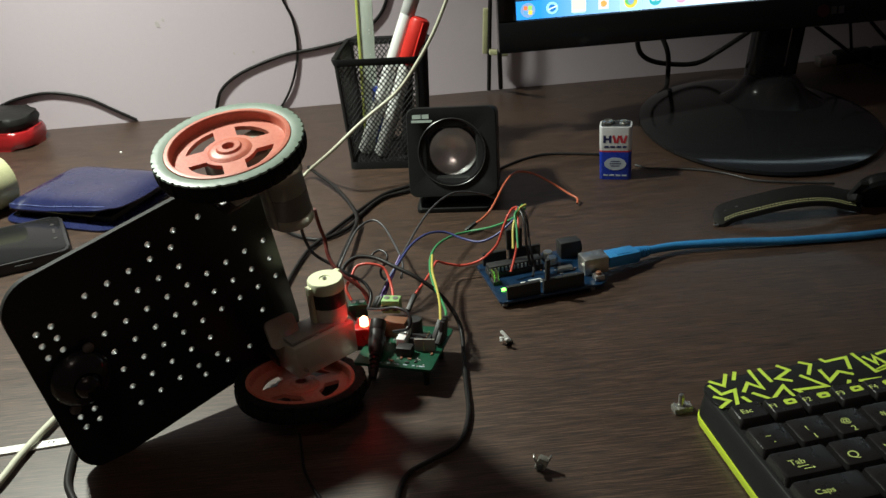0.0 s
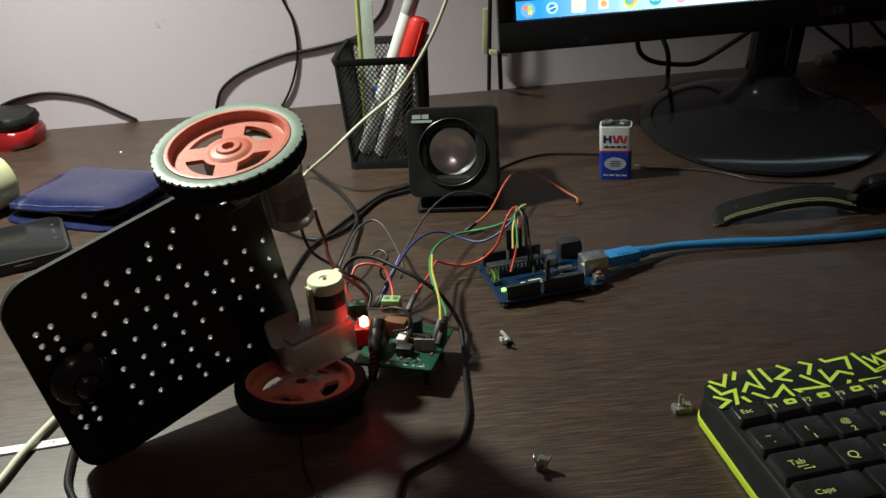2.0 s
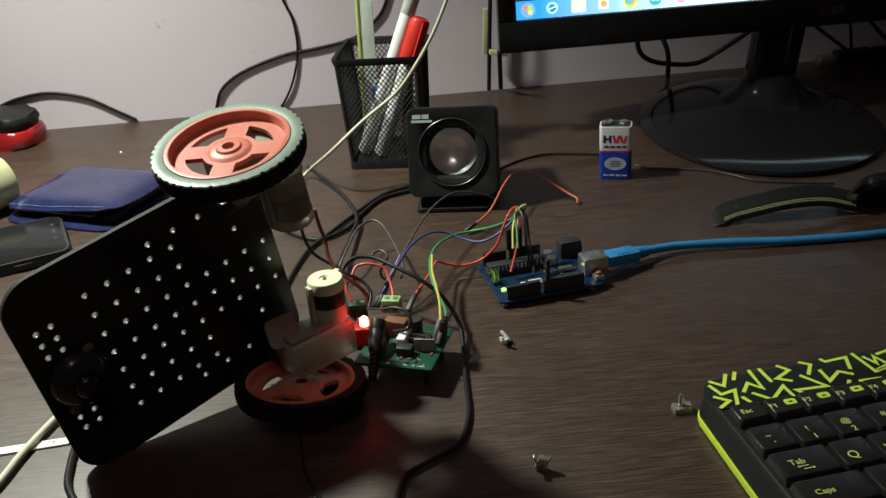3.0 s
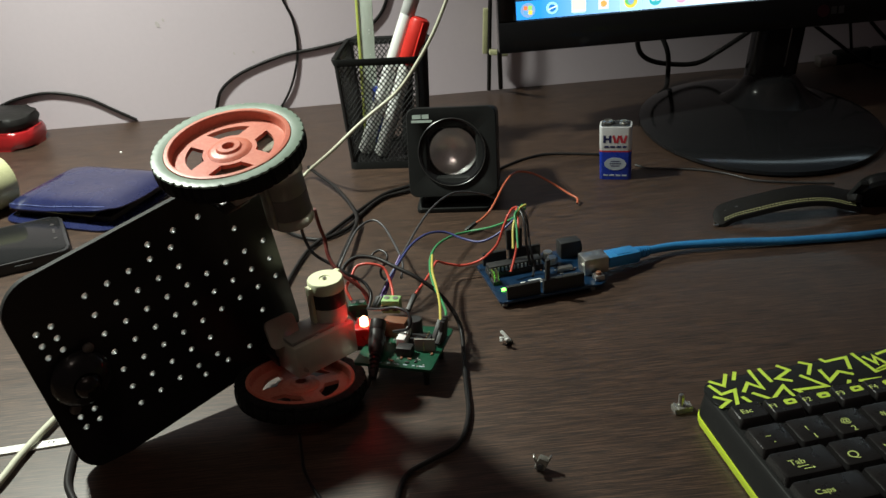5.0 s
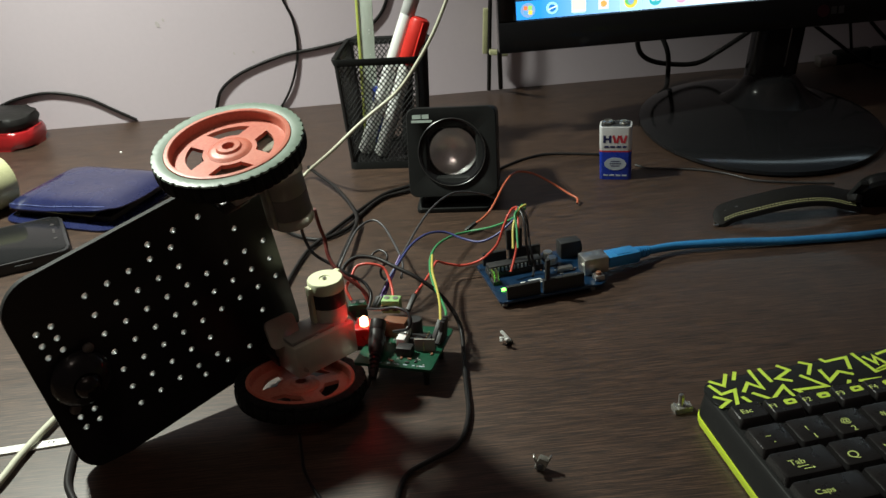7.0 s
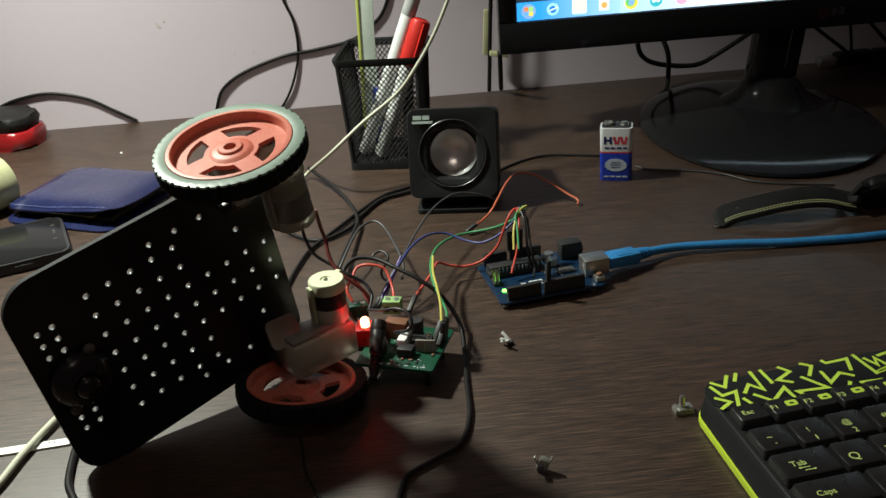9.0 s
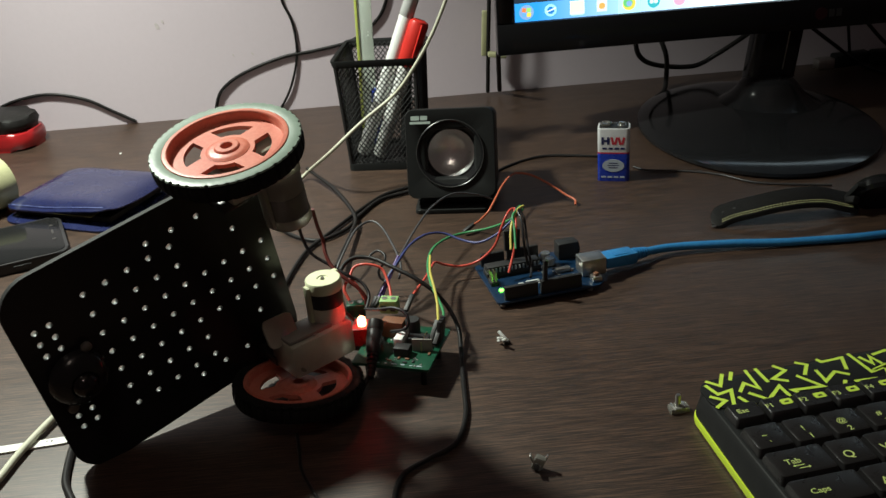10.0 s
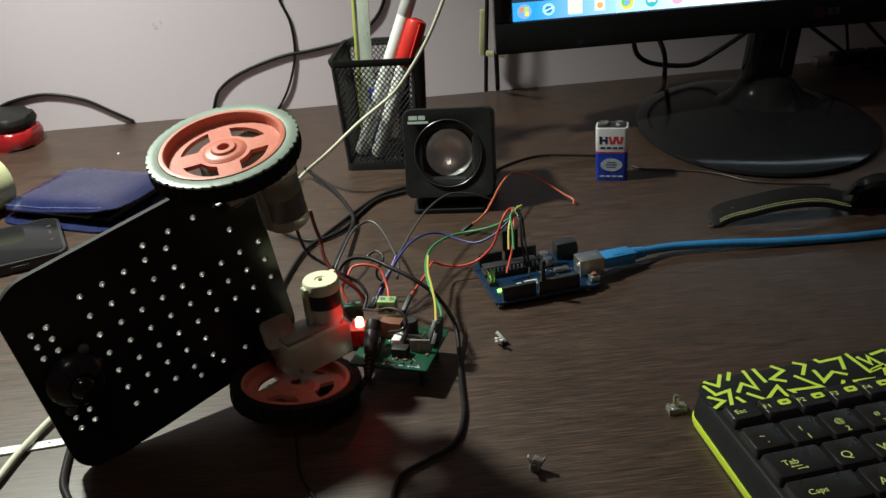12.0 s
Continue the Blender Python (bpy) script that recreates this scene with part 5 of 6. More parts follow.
# ---- wallet, phone, torch and the cream tape roll ----
def wallet():
    w = thing("blue_wallet", frame_of((-0.4040, 0.0455, 0), (0.9135, -0.407, 0), (0.407, 0.9135, 0), (0, 0, 1)), "folded glossy blue leather wallet lying half open", "wallet")
    def leaf(name, zl, zr, thick, lift, label, curl=0.0, dy=0.0):
        bm = bmesh.new()
        grid = {}
        nx, ny = 22, 14
        outline_w, outline_d = 0.106, 0.086
        for side in (0, 1):
            for i in range(nx + 1):
                for j in range(ny + 1):
                    u, v = i / nx * 2 - 1, j / ny * 2 - 1
                    su = math.copysign(min(abs(u), 1), u)
                    pinch = 1 - 0.085 * (max(0, abs(u) - 0.70) / 0.30 * max(0, abs(v) - 0.70) / 0.30) ** 1.5
                    puff = (1 - abs(u) ** 6) * (1 - abs(v) ** 6)
                    z = zl + (zr - zl) * (i / nx) + lift * puff + (thick * (0.35 + 0.65 * puff) if side else 0) + 0.0010 * noise.noise((u * 1.6, v * 1.6, 5)) * puff + curl * max(0, u + 0.2) * max(0, -v) ** 1.5
                    grid[side, i, j] = bm.verts.new((su * outline_w / 2 * pinch, v * outline_d / 2 * pinch + dy, max(z, 0.0006)))
        for i in range(nx):
            for j in range(ny):
                bm.faces.new((grid[1, i, j], grid[1, i + 1, j], grid[1, i + 1, j + 1], grid[1, i, j + 1]))
                bm.faces.new((grid[0, i, j + 1], grid[0, i + 1, j + 1], grid[0, i + 1, j], grid[0, i, j]))
        rim = [(i, 0) for i in range(nx)] + [(nx, j) for j in range(ny)] + [(i, ny) for i in range(nx, 0, -1)] + [(0, j) for j in range(ny, 0, -1)]
        for k in range(len(rim)):
            a, b = rim[k], rim[(k + 1) % len(rim)]
            bm.faces.new((grid[0, *a], grid[0, *b], grid[1, *b], grid[1, *a]))
        bmesh.ops.recalc_face_normals(bm, faces=bm.faces)
        return part(name, bm, LEATHER_BLUE, w, label)
    leaf("lower_leaf", 0.0006, 0.0006, 0.0034, 0.0010, "lower leather flap", 0.0, -0.005)
    part("lining", box(0.092, 0.076, 0.0046, 0.001), LEATHER_BLACK, w, "dark folded lining", pose(0.001, 0.001, 0.0066))
    part("card", box(0.080, 0.052, 0.0009, 0.0002), material("olive_card", (0.28, 0.26, 0.10), 0.5, scale=60), w, "olive card edge", pose(-0.008, -0.014, 0.0092))
    leaf("upper_leaf", 0.0098, 0.0112, 0.0032, 0.0050, "padded blue leather flap", 0.0040)
    bm = bmesh.new()
    for k in range(52):
        x = -0.0460 + k * 0.00178
        z = 0.0137 + 0.0007 * (x / 0.053 + 1) + 0.0036 * max(0, x / 0.053 + 0.2)
        tube([(x, -0.0405, z), (x + 0.0011, -0.0405, z)], 0.00026, 5, 0, bm)
    part("stitching", bm, PALE_THREAD, w, "pale stitches along the edge")


wallet()


def phone():
    p = thing("smartphone", frame_of((-0.4634, -0.0479, 0), (0.927, 0.375, 0), (-0.375, 0.927, 0), (0, 0, 1)), "dark smartphone lying face up on the desk", "phone")
    body = part("body", slab(rounded(0.125, 0.072, 0.0085), 0.0, 0.0082, 0.0016), PHONE_RIM, p, "grey rounded phone body")
    part("glass", slab(rounded(0.1205, 0.0675, 0.0070), 0.0080, 0.0086, 0.0002), PHONE_GLASS, body, "dark glossy screen")
    part("earpiece", box(0.0016, 0.0090, 0.0002), SMOKED, body, m=pose(0.0545, 0.004, 0.0087))
    for y in (0.017, -0.010):
        part("sensor", lathe([(0.0016, 0), (0.0016, 0.0002), (0, 0.0002)], 14), SMOKED, body, m=pose(0.0545, y, 0.0086))
    part("side_button", box(0.012, 0.0014, 0.0022, 0.0004), PHONE_RIM, body, m=pose(0.030, -0.0362, 0.0045))


phone()


def torch_case():
    c = thing("red_and_black_case", pose(-0.5400, 0.2260, 0, 0, 0, -10), "rounded red case with a black padded top by the wall", "case")
    part("red_shell", slab(rounded(0.082, 0.052, 0.018), 0.0, 0.0175, 0.006), RED_SHELL, c, "glossy red lower shell")
    part("black_top", slab(rounded(0.078, 0.048, 0.018), 0.0172, 0.0305, 0.006), LEATHER_BLACK, c, "black padded top")


torch_case()
roll = thing("cream_roll", pose(-0.4764, 0.0623, 0.0215, 90, 0, -38), "cream plastic roll with a dark core standing on its rim", "tape roll")
part("outer_ring", lathe([(0.0155, 0.0), (0.0205, 0.001), (0.0215, 0.006), (0.0215, 0.026), (0.0195, 0.0325), (0.0155, 0.034)], 56, closed=True), CREAM_GLOSS, roll, "cream glossy ring")
part("core", lathe([(0.0150, 0.0), (0.0150, 0.030), (0.0120, 0.031), (0, 0.031)], 40), SMOKED, roll, "dark core")
strip = thing("paper_strip", frame_of((-0.3560, -0.2795, 0), (0.994, 0.108, 0), (-0.108, 0.994, 0), (0, 0, 1)), "white paper strip lying on the lit desk", "paper")
part("sheet", slab([(-0.040, -0.0030), (0.0230, -0.0030), (0.0265, -0.0012), (0.0265, 0.0026), (-0.040, 0.0030)], 0.0002, 0.0011), PAPER, strip)
part("pin_mark", lathe([(0.0006, 0), (0.0006, 0.0001), (0, 0.0001)], 8), SMOKED, strip, m=pose(0.0160, 0.0004, 0.0011))
part("pin_mark", lathe([(0.0005, 0), (0.0005, 0.0001), (0, 0.0001)], 8), SMOKED, strip, m=pose(0.0135, 0.0008, 0.0011))


# ---- three small loose electronic bits on the desk ----
def loose_bits():
    a = thing("loose_pin_cluster", pose(-0.1036, -0.2245, 0, 0, 0, 20), "tiny white pin cluster lying on the desk", "component", "loose bits on the desk")
    part("body", box(0.0036, 0.0030, 0.0022, 0.0006), SMOKED, a, m=pose(0.0018, -0.0004, 0.0013))
    for x, y, r, t in ((-0.0010, 0.0004, 32, 30), (0.0008, 0.0012, -52, 42), (-0.0016, -0.0014, 100, 30)):
        part("pin", box(0.0086, 0.0018, 0.0012, 0.0003), WHITE_PLASTIC, a, "pale bent pin", pose(x, y, 0.0040, 0, t, r))
    b = thing("loose_socket", pose(-0.1008, -0.3350, 0, 0, 0, -15), "tiny clear and metal socket lying on its side", "component", "loose bits on the desk")
    part("shell", box(0.0050, 0.0036, 0.0078, 0.0008), CLEAR, b, m=pose(0, 0, 0.0040, 6, 22, 0))
    part("core", lathe([(0.0014, 0), (0.0014, 0.004), (0, 0.0042)], 14), SMOKED, b, m=pose(-0.0004, -0.0018, 0.0036, 60, 0, 0))
    for x, r in ((-0.0024, -20), (0.0026, 25)):
        part("tab", box(0.0008, 0.0022, 0.0078, 0.0002), STEEL, b, "bright metal tab", pose(x, 0, 0.0046, 0, r, 0))
    c = thing("loose_push_switch", pose(-0.0262, -0.3010, 0, 0, 0, 8), "tiny clear push switch with a metal post", "component", "loose bits on the desk")
    part("base", box(0.0096, 0.0056, 0.0032, 0.0005), CLEAR, c, "clear plastic base", pose(0, 0, 0.0016))
    part("post", lathe([(0.0014, 0), (0.0014, 0.0058), (0.0010, 0.0066), (0, 0.0066)], 16), STEEL, c, "metal post", pose(-0.0004, 0.0002, 0.0030))
    for x in (-0.0030, 0.0028):
        part("leg", box(0.0010, 0.0062, 0.0006, 0.0002), TIN, c, m=pose(x, 0, 0.0030))


loose_bits()
clip = thing("cable_clip", pose(-0.0545, 0.2170, 0), "cream cable clip holding the monitor cables on the wall", "clip")
part("band", box(0.018, 0.010, 0.0045, 0.001), CREAM_GLOSS, clip, m=pose(0.002, 0.018, 0.0440, 0, 10, 0))
part("stem", box(0.0055, 0.006, 0.044, 0.001), CREAM_GLOSS, clip, m=pose(-0.0085, 0.026, 0.0640, 0, 4, 0))
adapter = thing("metal_connector", pose(0.2780, 0.2410, 0, 0, 0, 6), "small metal cable connector lying behind the monitor", "connector")
part("shell", box(0.018, 0.012, 0.010, 0.001), STEEL, adapter, "dull metal shell", pose(0, 0, 0.005))
part("boot", box(0.038, 0.014, 0.013, 0.002), SATIN_BLACK, adapter, "black moulded body", pose(0.0285, 0, 0.0065))
for k in range(2):
    part("contact", box(0.0015, 0.0008, 0.0016), TIN, adapter, m=pose(-0.002, -0.0062, 0.0035 + 0.0035 * k))
for x, y, r in ((0.338, 0.236, -8), (0.372, 0.225, 20)):
    con = thing("black_connector", pose(x, y, 0, 0, 0, r), "black moulded cable connector behind the monitor", "connector")
    part("body", box(0.030, 0.016, 0.015, 0.003), SATIN_BLACK, con, m=pose(0, 0, 0.0075))
    part("collar", box(0.006, 0.012, 0.011, 0.001), BLACK_PVC, con, m=pose(0.0178, 0, 0.0070))
speck = solo("dust_speck", lathe([(0.0012, 0), (0.0010, 0.0008), (0, 0.0010)], 8), PAPER, pose(-0.4115, 0.1665, 0), "tiny white crumb on the desk", "crumb")

# ---- wires and cables ----
cable("black_cable", [(-0.1876, -0.2055, 0.0140), (-0.1922, -0.2001, 0.0200), (-0.1943, -0.1871, 0.0280), (-0.1924, -0.1756, 0.0330), (-0.1851, -0.1704, 0.0360), (-0.1740, -0.1734, 0.0360), (-0.1620, -0.1838, 0.0340), (-0.1495, -0.1929, 0.0300), (-0.1383, -0.1988, 0.0220), (-0.1310, -0.2061, 0.0130), (-0.1278, -0.2164, 0.0060), (-0.1285, -0.2374, 0.0020), (-0.1295, -0.2630, 0.0020), (-0.1307, -0.2903, 0.0020), (-0.1372, -0.3120, 0.0020), (-0.1505, -0.3219, 0.0020), (-0.1622, -0.3303, 0.0020), (-0.1666, -0.3421, 0.0020), (-0.1674, -0.3532, 0.0020)], 0.0013, BLACK_PVC, "glossy black power cord looping across the dark desk")
cable("speaker_lead", [(-0.150, 0.017, 0.002), (-0.170, 0.005, 0.002), (-0.187, -0.019, 0.002), (-0.203, -0.046, 0.002), (-0.215, -0.067, 0.002), (-0.224, -0.084, 0.002), (-0.231, -0.112, 0.002), (-0.235, -0.135, 0.002)], 0.0014, BLACK_PVC, "thin black speaker lead lying on the desk")
cable("speaker_lead", [(-0.150, 0.008, 0.002), (-0.172, -0.003, 0.002), (-0.187, -0.029, 0.002), (-0.197, -0.052, 0.002), (-0.215, -0.067, 0.002), (-0.231, -0.059, 0.002), (-0.244, -0.042, 0.002), (-0.251, -0.023, 0.002), (-0.261, -0.002, 0.002)], 0.0014, BLACK_PVC, "thin black speaker lead curling behind the robot")
cable("power_lead", [(-0.231, 0.058, 0.010), (-0.224, 0.047, 0.008), (-0.210, 0.023, 0.006), (-0.198, -0.008, 0.005), (-0.190, -0.042, 0.005), (-0.193, -0.072, 0.006), (-0.198, -0.106, 0.008), (-0.200, -0.128, 0.010)], 0.0015, BLACK_PVC, "thin black lead hanging in a loose bend")
cable("white_cable", [(-0.105, 0.030, 0.153), (-0.110, 0.030, 0.141), (-0.122, 0.030, 0.117), (-0.137, 0.030, 0.094), (-0.154, 0.030, 0.074), (-0.182, 0.025, 0.055), (-0.208, 0.020, 0.035), (-0.232, 0.058, 0.006), (-0.242, 0.036, 0.003)], 0.0014, CREAM_PVC, "off-white cord hanging down in front of the pen holder")
cable("monitor_cable", [(-0.057, 0.235, 0.106), (-0.060, 0.235, 0.063), (-0.062, 0.250, 0.003)], 0.002, BLACK_PVC, "black monitor cable hanging straight down the wall")
cable("monitor_cable", [(-0.055, 0.200, 0.055), (-0.053, 0.220, 0.033), (-0.050, 0.250, 0.004)], 0.0023, BLACK_PVC, "black monitor cable hanging below the screen")
cable("monitor_cable", [(0.074, 0.200, 0.059), (0.082, 0.210, 0.037), (0.102, 0.220, 0.024), (0.141, 0.230, 0.017), (0.166, 0.230, 0.028), (0.187, 0.200, 0.055)], 0.0024, BLACK_PVC, "black cable drooping behind the monitor stand")
cable("monitor_cable", [(0.098, 0.200, 0.057), (0.105, 0.200, 0.038), (0.112, 0.222, 0.012), (0.105, 0.203, 0.004), (0.093, 0.185, 0.003)], 0.0024, BLACK_PVC, "black cable end curling down to the desk")
cable("monitor_cable", [(0.244, 0.200, 0.053), (0.272, 0.210, 0.032), (0.311, 0.227, 0.004), (0.330, 0.184, 0.003)], 0.0018, BLACK_PVC, "thin black cable trailing behind the monitor")
cable("monitor_cable", [(0.283, 0.210, 0.055), (0.309, 0.250, 0.004)], 0.0015, BLACK_PVC, "thin black cable hanging behind the monitor")
cable("monitor_cable", [(0.292, 0.200, 0.059), (0.322, 0.210, 0.030), (0.360, 0.244, 0.004)], 0.0018, BLACK_PVC, "thin black cable slanting behind the monitor")
cable("audio_lead", [(-0.100, 0.012, 0.006), (-0.086, 0.026, 0.001), (-0.072, 0.042, 0.001), (-0.052, 0.056, 0.001), (-0.031, 0.061, 0.001), (0.008, 0.050, 0.001)], 0.0011, BLACK_PVC, "thin black audio lead running to the battery")
cable("audio_lead", [(0.030, 0.020, 0.001), (0.039, 0.011, 0.001), (0.068, 0.001, 0.001), (0.090, -0.012, 0.001), (0.112, -0.034, 0.001), (0.160, -0.050, 0.001)], 0.0008, GREY_PVC, "thin grey audio lead along the monitor base")
cable("jumper_wire", [(-0.0874, -0.0530, 0.0140), (-0.1009, -0.0632, 0.0240), (-0.1162, -0.0708, 0.0300), (-0.1271, -0.0830, 0.0320), (-0.1381, -0.1025, 0.0320), (-0.1482, -0.1293, 0.0310), (-0.1555, -0.1500, 0.0290), (-0.1624, -0.1658, 0.0260), (-0.1686, -0.1751, 0.0200), (-0.1737, -0.1790, 0.0130)], 0.0007, WIRE_GREY, "grey jumper wire arching to the motor driver")
cable("jumper_wire", [(-0.0801, -0.1332, 0.0400), (-0.0877, -0.1342, 0.0330), (-0.0972, -0.1358, 0.0260), (-0.1081, -0.1338, 0.0210), (-0.1184, -0.1273, 0.0210), (-0.1288, -0.1220, 0.0240), (-0.1379, -0.1264, 0.0270), (-0.1454, -0.1358, 0.0290), (-0.1530, -0.1502, 0.0300), (-0.1602, -0.1664, 0.0280), (-0.1663, -0.1736, 0.0220), (-0.1720, -0.1793, 0.0130)], 0.0008, WIRE_BLUE, "dark blue jumper wire arching to the motor driver")
cable("jumper_wire", [(-0.154, -0.146, 0.027), (-0.163, -0.164, 0.022), (-0.171, -0.183, 0.014)], 0.0008, WIRE_PURPLE, "purple jumper wire at the motor driver")
cable("jumper_wire", [(-0.159, -0.161, 0.030), (-0.166, -0.172, 0.022), (-0.173, -0.183, 0.014)], 0.0008, WIRE_PURPLE, "purple jumper wire at the motor driver")
cable("jumper_wire", [(-0.0785, -0.1346, 0.0420), (-0.0874, -0.1321, 0.0340), (-0.0995, -0.1241, 0.0260), (-0.1138, -0.1171, 0.0210), (-0.1254, -0.1237, 0.0220), (-0.1353, -0.1425, 0.0260), (-0.1404, -0.1574, 0.0260), (-0.1420, -0.1743, 0.0255), (-0.1408, -0.1936, 0.0250), (-0.1379, -0.2110, 0.0250), (-0.1360, -0.2252, 0.0245), (-0.1377, -0.2346, 0.0230)], 0.0008, WIRE_GREEN, "green jumper wire arching between the two boards")
cable("jumper_wire", [(-0.090, -0.158, 0.026), (-0.088, -0.147, 0.036), (-0.083, -0.137, 0.042), (-0.078, -0.132, 0.043)], 0.0008, WIRE_YELLOW, "yellow jumper wire rising from the header")
cable("jumper_wire", [(-0.1397, -0.1577, 0.0265), (-0.1408, -0.1786, 0.0265), (-0.1396, -0.1971, 0.0260), (-0.1388, -0.2150, 0.0255), (-0.1394, -0.2330, 0.0240)], 0.0008, WIRE_YELLOW, "yellow jumper wire dropping to the motor driver")
cable("jumper_wire", [(-0.087, -0.158, 0.026), (-0.086, -0.147, 0.036), (-0.086, -0.141, 0.041), (-0.080, -0.132, 0.043)], 0.0008, WIRE_GREEN, "green jumper wire rising from the header")
cable("jumper_wire", [(-0.0290, -0.0458, 0.0020), (-0.0285, -0.0411, 0.0040), (-0.0340, -0.0349, 0.0060), (-0.0450, -0.0259, 0.0120), (-0.0567, -0.0210, 0.0180), (-0.0676, -0.0239, 0.0220), (-0.0751, -0.0339, 0.0240), (-0.0837, -0.0536, 0.0240), (-0.0896, -0.0682, 0.0220), (-0.0958, -0.0794, 0.0180), (-0.1019, -0.0777, 0.0110), (-0.1060, -0.0725, 0.0060)], 0.0008, WIRE_ORANGE, "orange-red jumper wire arching loose over the desk")
cable("jumper_wire", [(-0.0804, -0.1354, 0.0410), (-0.0854, -0.1330, 0.0420), (-0.0897, -0.1380, 0.0400), (-0.0940, -0.1409, 0.0320), (-0.0980, -0.1413, 0.0220), (-0.1047, -0.1399, 0.0140), (-0.1118, -0.1401, 0.0100), (-0.1214, -0.1409, 0.0090), (-0.1310, -0.1424, 0.0120), (-0.1367, -0.1480, 0.0170), (-0.1396, -0.1583, 0.0190), (-0.1437, -0.1748, 0.0210), (-0.1520, -0.1968, 0.0220)], 0.0008, WIRE_RED, "red jumper wire running to the motor driver")
cable("jumper_wire", [(-0.084, -0.132, 0.042), (-0.085, -0.147, 0.036), (-0.087, -0.150, 0.022), (-0.092, -0.158, 0.010)], 0.0008, WIRE_RED, "red jumper wire bent down into the board header")
cable("jumper_wire", [(-0.082, -0.136, 0.043), (-0.079, -0.140, 0.038), (-0.079, -0.152, 0.026), (-0.078, -0.160, 0.014), (-0.080, -0.170, 0.012)], 0.0008, WIRE_BLACK, "black jumper wire bent down into the board header")
cable("jumper_wire", [(-0.083, -0.134, 0.043), (-0.081, -0.144, 0.038), (-0.081, -0.152, 0.026), (-0.080, -0.159, 0.014)], 0.0008, WIRE_BLACK, "black jumper wire bent down into the board header")
cable("jumper_wire", [(-0.1999, -0.1369, 0.0120), (-0.1945, -0.1233, 0.0180), (-0.1887, -0.1024, 0.0210), (-0.1838, -0.0930, 0.0220), (-0.1785, -0.0877, 0.0220), (-0.1735, -0.0898, 0.0220), (-0.1685, -0.0984, 0.0200), (-0.1637, -0.1155, 0.0180), (-0.1603, -0.1330, 0.0180), (-0.1584, -0.1470, 0.0160), (-0.1600, -0.1578, 0.0130)], 0.0008, WIRE_GREY, "thin grey wire looping over the desk")
cable("jumper_wire", [(-0.1778, -0.1518, 0.0260), (-0.1752, -0.1501, 0.0280), (-0.1712, -0.1511, 0.0300), (-0.1675, -0.1554, 0.0290), (-0.1678, -0.1586, 0.0260), (-0.1719, -0.1582, 0.0200), (-0.1716, -0.1596, 0.0160), (-0.1693, -0.1608, 0.0140)], 0.0008, WIRE_BLACK, "black jumper wire in a small loop")
cable("motor_wire", [(-0.2033, -0.1900, 0.0780), (-0.2022, -0.1867, 0.0660), (-0.2004, -0.1848, 0.0560), (-0.1997, -0.1888, 0.0500), (-0.1967, -0.1941, 0.0440), (-0.1915, -0.1993, 0.0400), (-0.1862, -0.2017, 0.0360), (-0.1818, -0.2032, 0.0320), (-0.1790, -0.2051, 0.0280), (-0.1788, -0.2066, 0.0240)], 0.0011, WIRE_BROWN, "dark red motor wire hanging from the upper motor")
cable("motor_wire", [(-0.2133, -0.1827, 0.0660), (-0.2118, -0.1823, 0.0560), (-0.2075, -0.1853, 0.0480), (-0.1971, -0.1901, 0.0420), (-0.1893, -0.1945, 0.0380), (-0.1817, -0.1968, 0.0340), (-0.1781, -0.2008, 0.0310), (-0.1768, -0.2056, 0.0280), (-0.1786, -0.2148, 0.0250)], 0.001, WIRE_BLACK, "black motor wire hanging from the upper motor")
cable("motor_wire", [(-0.191, -0.240, 0.060), (-0.190, -0.231, 0.045), (-0.191, -0.219, 0.030), (-0.188, -0.213, 0.020), (-0.184, -0.210, 0.014)], 0.001, WIRE_BROWN, "dark red motor wire from the lower motor")
cable("motor_wire", [(-0.1885, -0.2007, 0.0240), (-0.1910, -0.1966, 0.0290), (-0.1894, -0.1928, 0.0320), (-0.1859, -0.1952, 0.0340), (-0.1820, -0.2002, 0.0300), (-0.1793, -0.2030, 0.0250)], 0.0009, WIRE_RED, "red motor wire curling from the lower motor")
cable("jumper_wire", [(-0.1888, -0.1804, 0.0280), (-0.1855, -0.1750, 0.0320), (-0.1796, -0.1758, 0.0340), (-0.1720, -0.1776, 0.0330), (-0.1680, -0.1799, 0.0300), (-0.1654, -0.1882, 0.0240), (-0.1648, -0.1966, 0.0210)], 0.0008, WIRE_RED, "red jumper wire looping over the motor driver")
cable("jumper_wire", [(-0.1789, -0.2194, 0.0280), (-0.1715, -0.2267, 0.0310), (-0.1630, -0.2318, 0.0340), (-0.1571, -0.2361, 0.0330), (-0.1554, -0.2397, 0.0290), (-0.1579, -0.2402, 0.0250), (-0.1652, -0.2345, 0.0210)], 0.0009, WIRE_BLACK, "black wire bent over the motor driver board")
cable("white_cable", [(-0.360, -0.319, 0.003), (-0.356, -0.307, 0.003), (-0.352, -0.286, 0.003), (-0.344, -0.259, 0.003), (-0.338, -0.248, 0.003), (-0.332, -0.235, 0.003)], 0.0019, CREAM_PVC, "off-white cord lying across the lit desk")
cable("black_cable", [(-0.326, -0.270, 0.002), (-0.327, -0.284, 0.002), (-0.325, -0.302, 0.002), (-0.322, -0.315, 0.002), (-0.315, -0.328, 0.002)], 0.0019, BLACK_PVC, "black cord lying on the lit desk")
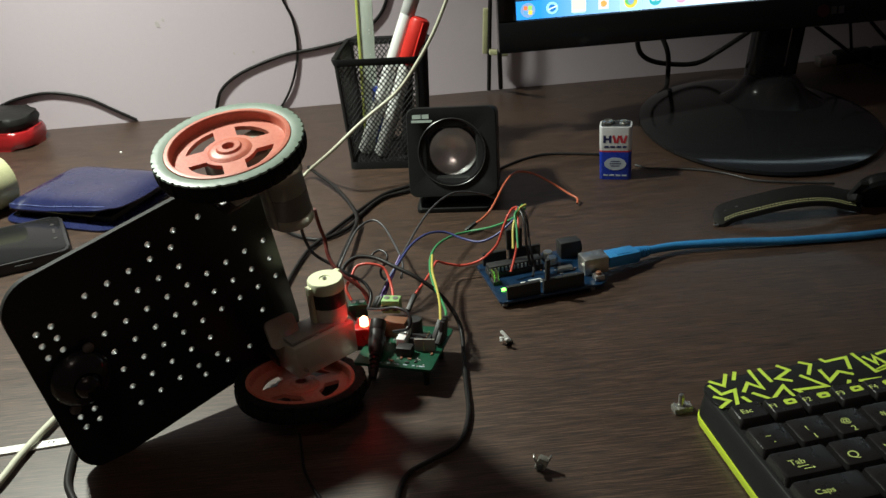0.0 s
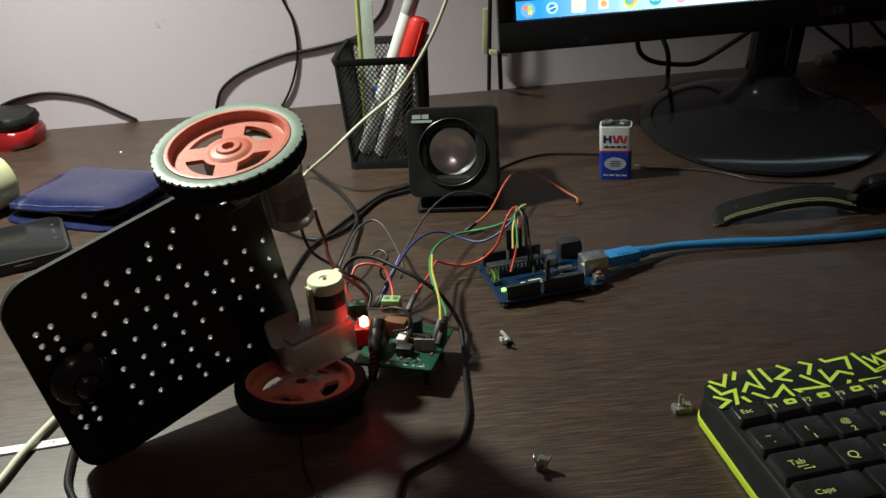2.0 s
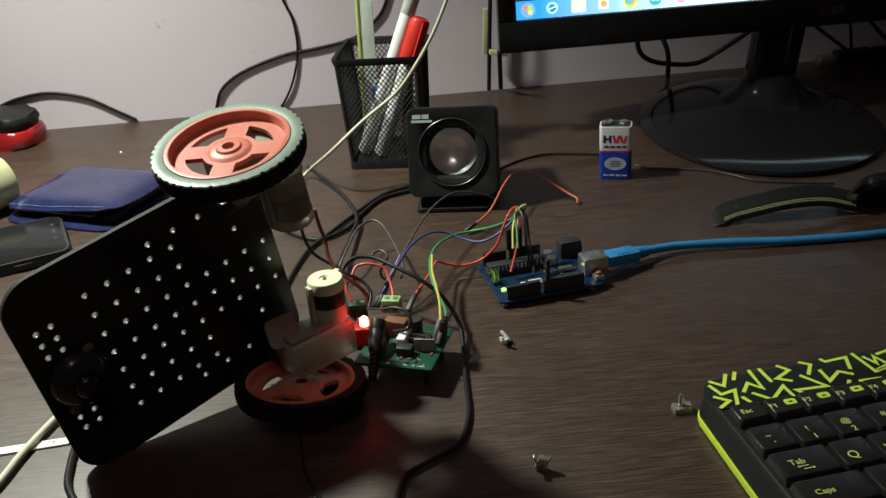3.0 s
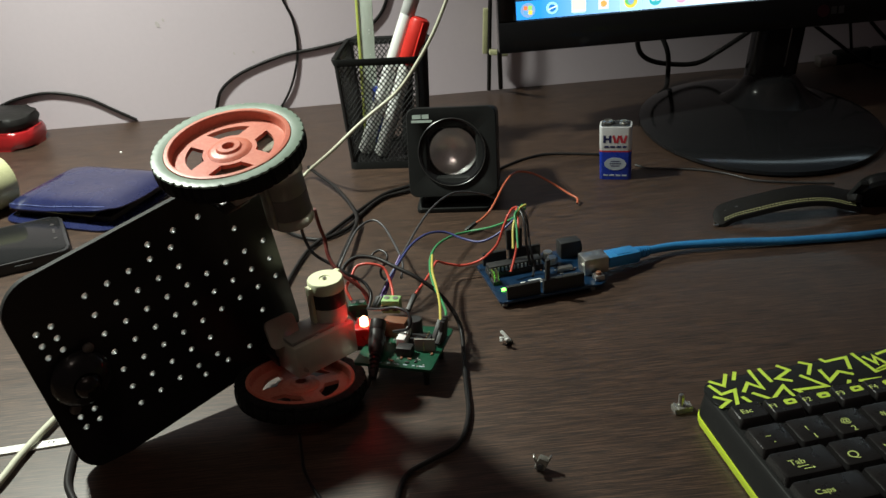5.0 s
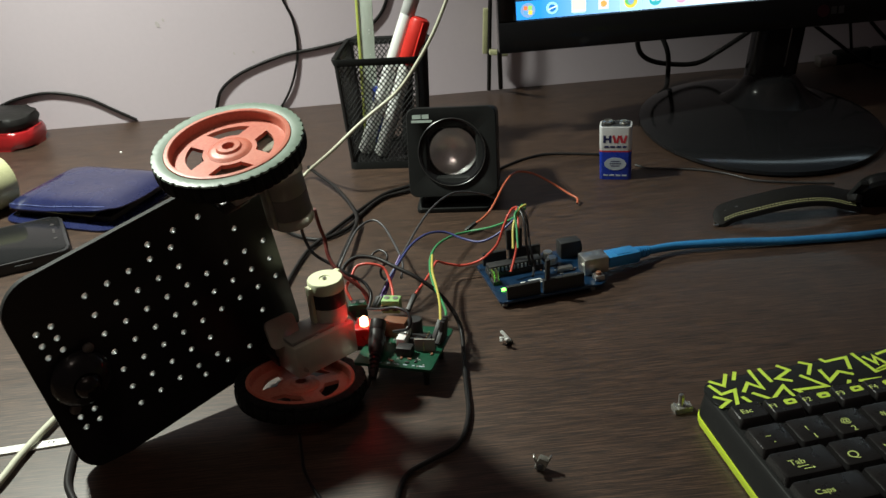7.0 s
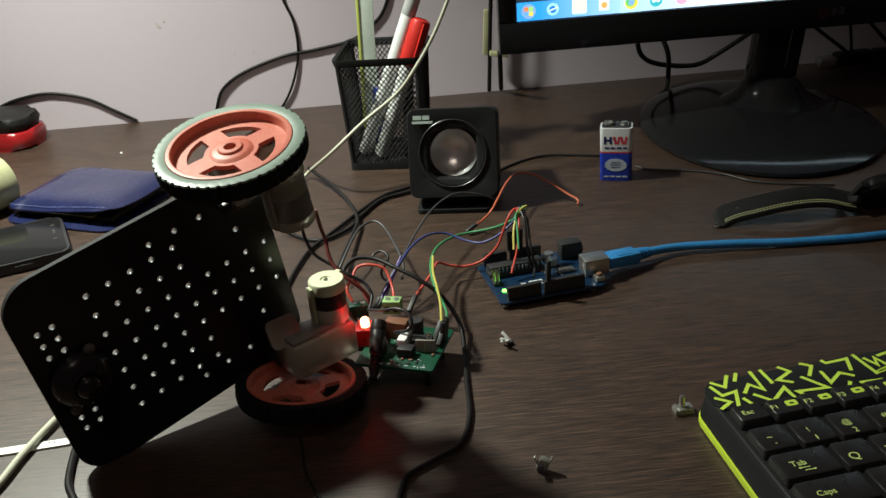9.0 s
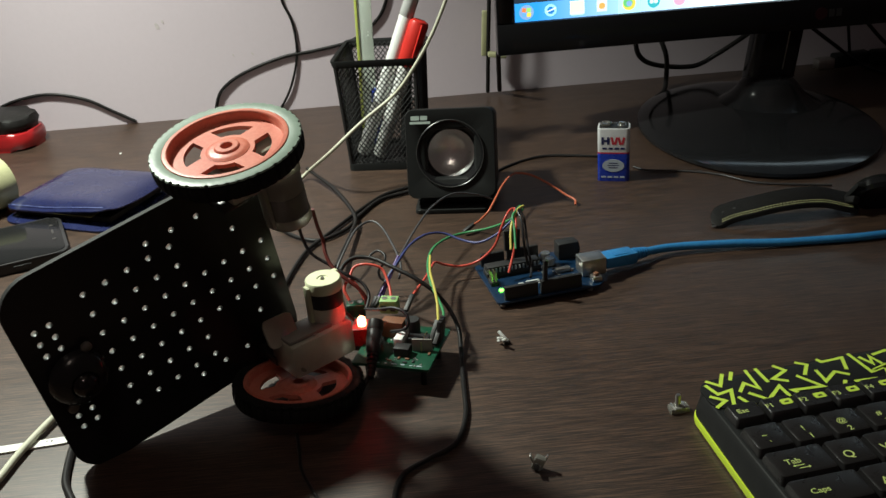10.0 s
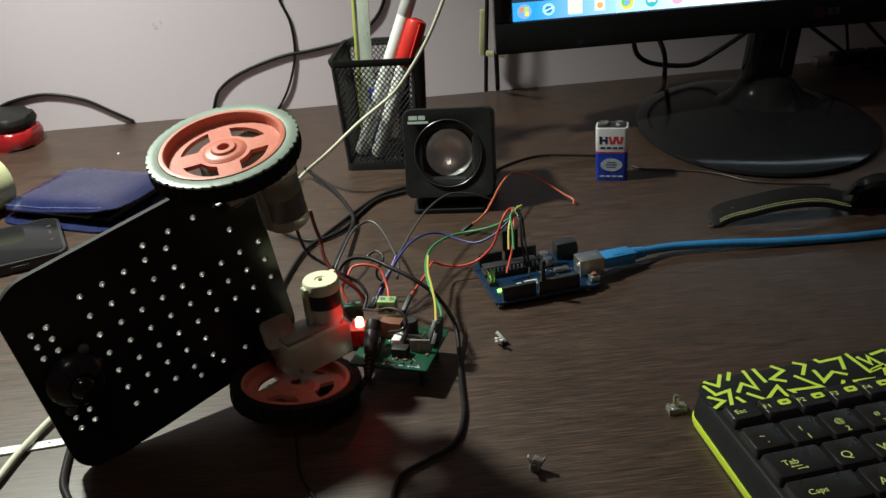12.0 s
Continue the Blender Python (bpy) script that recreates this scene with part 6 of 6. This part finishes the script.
cable("wall_cable", [(-0.257, 0.2568, 0.129), (-0.255, 0.2568, 0.108), (-0.248, 0.2568, 0.086), (-0.248, 0.2568, 0.055), (-0.258, 0.2560, 0.024), (-0.272, 0.2568, 0.002), (-0.278, 0.2560, 0.002)], 0.0012, BLACK_PVC, "black cable hanging in a curve against the wall")
cable("wall_cable", [(-0.151, 0.2568, 0.120), (-0.156, 0.2568, 0.099), (-0.167, 0.2568, 0.082), (-0.192, 0.2568, 0.065), (-0.229, 0.2568, 0.058), (-0.263, 0.2568, 0.054), (-0.304, 0.2568, 0.041), (-0.327, 0.2560, 0.026), (-0.336, 0.2568, 0.007), (-0.338, 0.2568, 0.002)], 0.0016, BLACK_PVC, "thick black cable hanging in a loop against the wall")
cable("wall_cable", [(-0.571, 0.2568, 0.015), (-0.546, 0.2568, 0.028), (-0.522, 0.2568, 0.035), (-0.494, 0.2568, 0.037), (-0.462, 0.2568, 0.029), (-0.438, 0.2568, 0.015), (-0.417, 0.2568, 0.002)], 0.0015, BLACK_PVC, "black cable arching from the torch to the wall")

# black crimp housings on the free ends of the jumper wires
for foot, head in (((-0.1766, -0.1998, 0.0170), (-0.1728, -0.1964, 0.0225)), ((-0.1753, -0.2007, 0.0170), (-0.1712, -0.1967, 0.0225)), ((-0.1569, -0.2080, 0.0180), (-0.1523, -0.1978, 0.0222)), ((-0.1138, -0.0775, 0.0030), (-0.1056, -0.0725, 0.0064)), ((-0.1447, -0.2412, 0.0160), (-0.1396, -0.2332, 0.0245)), ((-0.1424, -0.2439, 0.0160), (-0.1376, -0.2343, 0.0235))):
    m, n = aim(foot, head)
    solo("jumper_housing", box(0.0024, 0.0024, n, 0.0002, (0, 0, n / 2)), BLACK_PLASTIC, m, "black plastic crimp housing on a jumper wire", "connector", "jumper housings")
cable("thin_black_cable", [(-0.2150, -0.2916, 0.0010), (-0.2129, -0.3053, 0.0010), (-0.2110, -0.3183, 0.0010), (-0.2065, -0.3311, 0.0010), (-0.1999, -0.3455, 0.0010)], 0.0009, BLACK_PVC, "thin black cord lying in the shadow of the robot")

# ---- movement: the upper wheel swings to and fro, one swing every 2.4 s ----
SWING = [103.3, 127.0, 142.0, 143.0, 133.3, 116.0, 82.6, 54.0, 29.7, 1.9, -29.0, -56.0, -83.1, -107.0, -122.5, -121.0, -106.7, -87.0, -55.8, -33.0, -2.0, 25.0, 52.0, 79.0]


def motions():
    walk(turning_wheel, [(k / 10, UPPER_POSE @ pose(0, 0, 0, 0, 0, SWING[k % 24])) for k in range(121)])


motions()
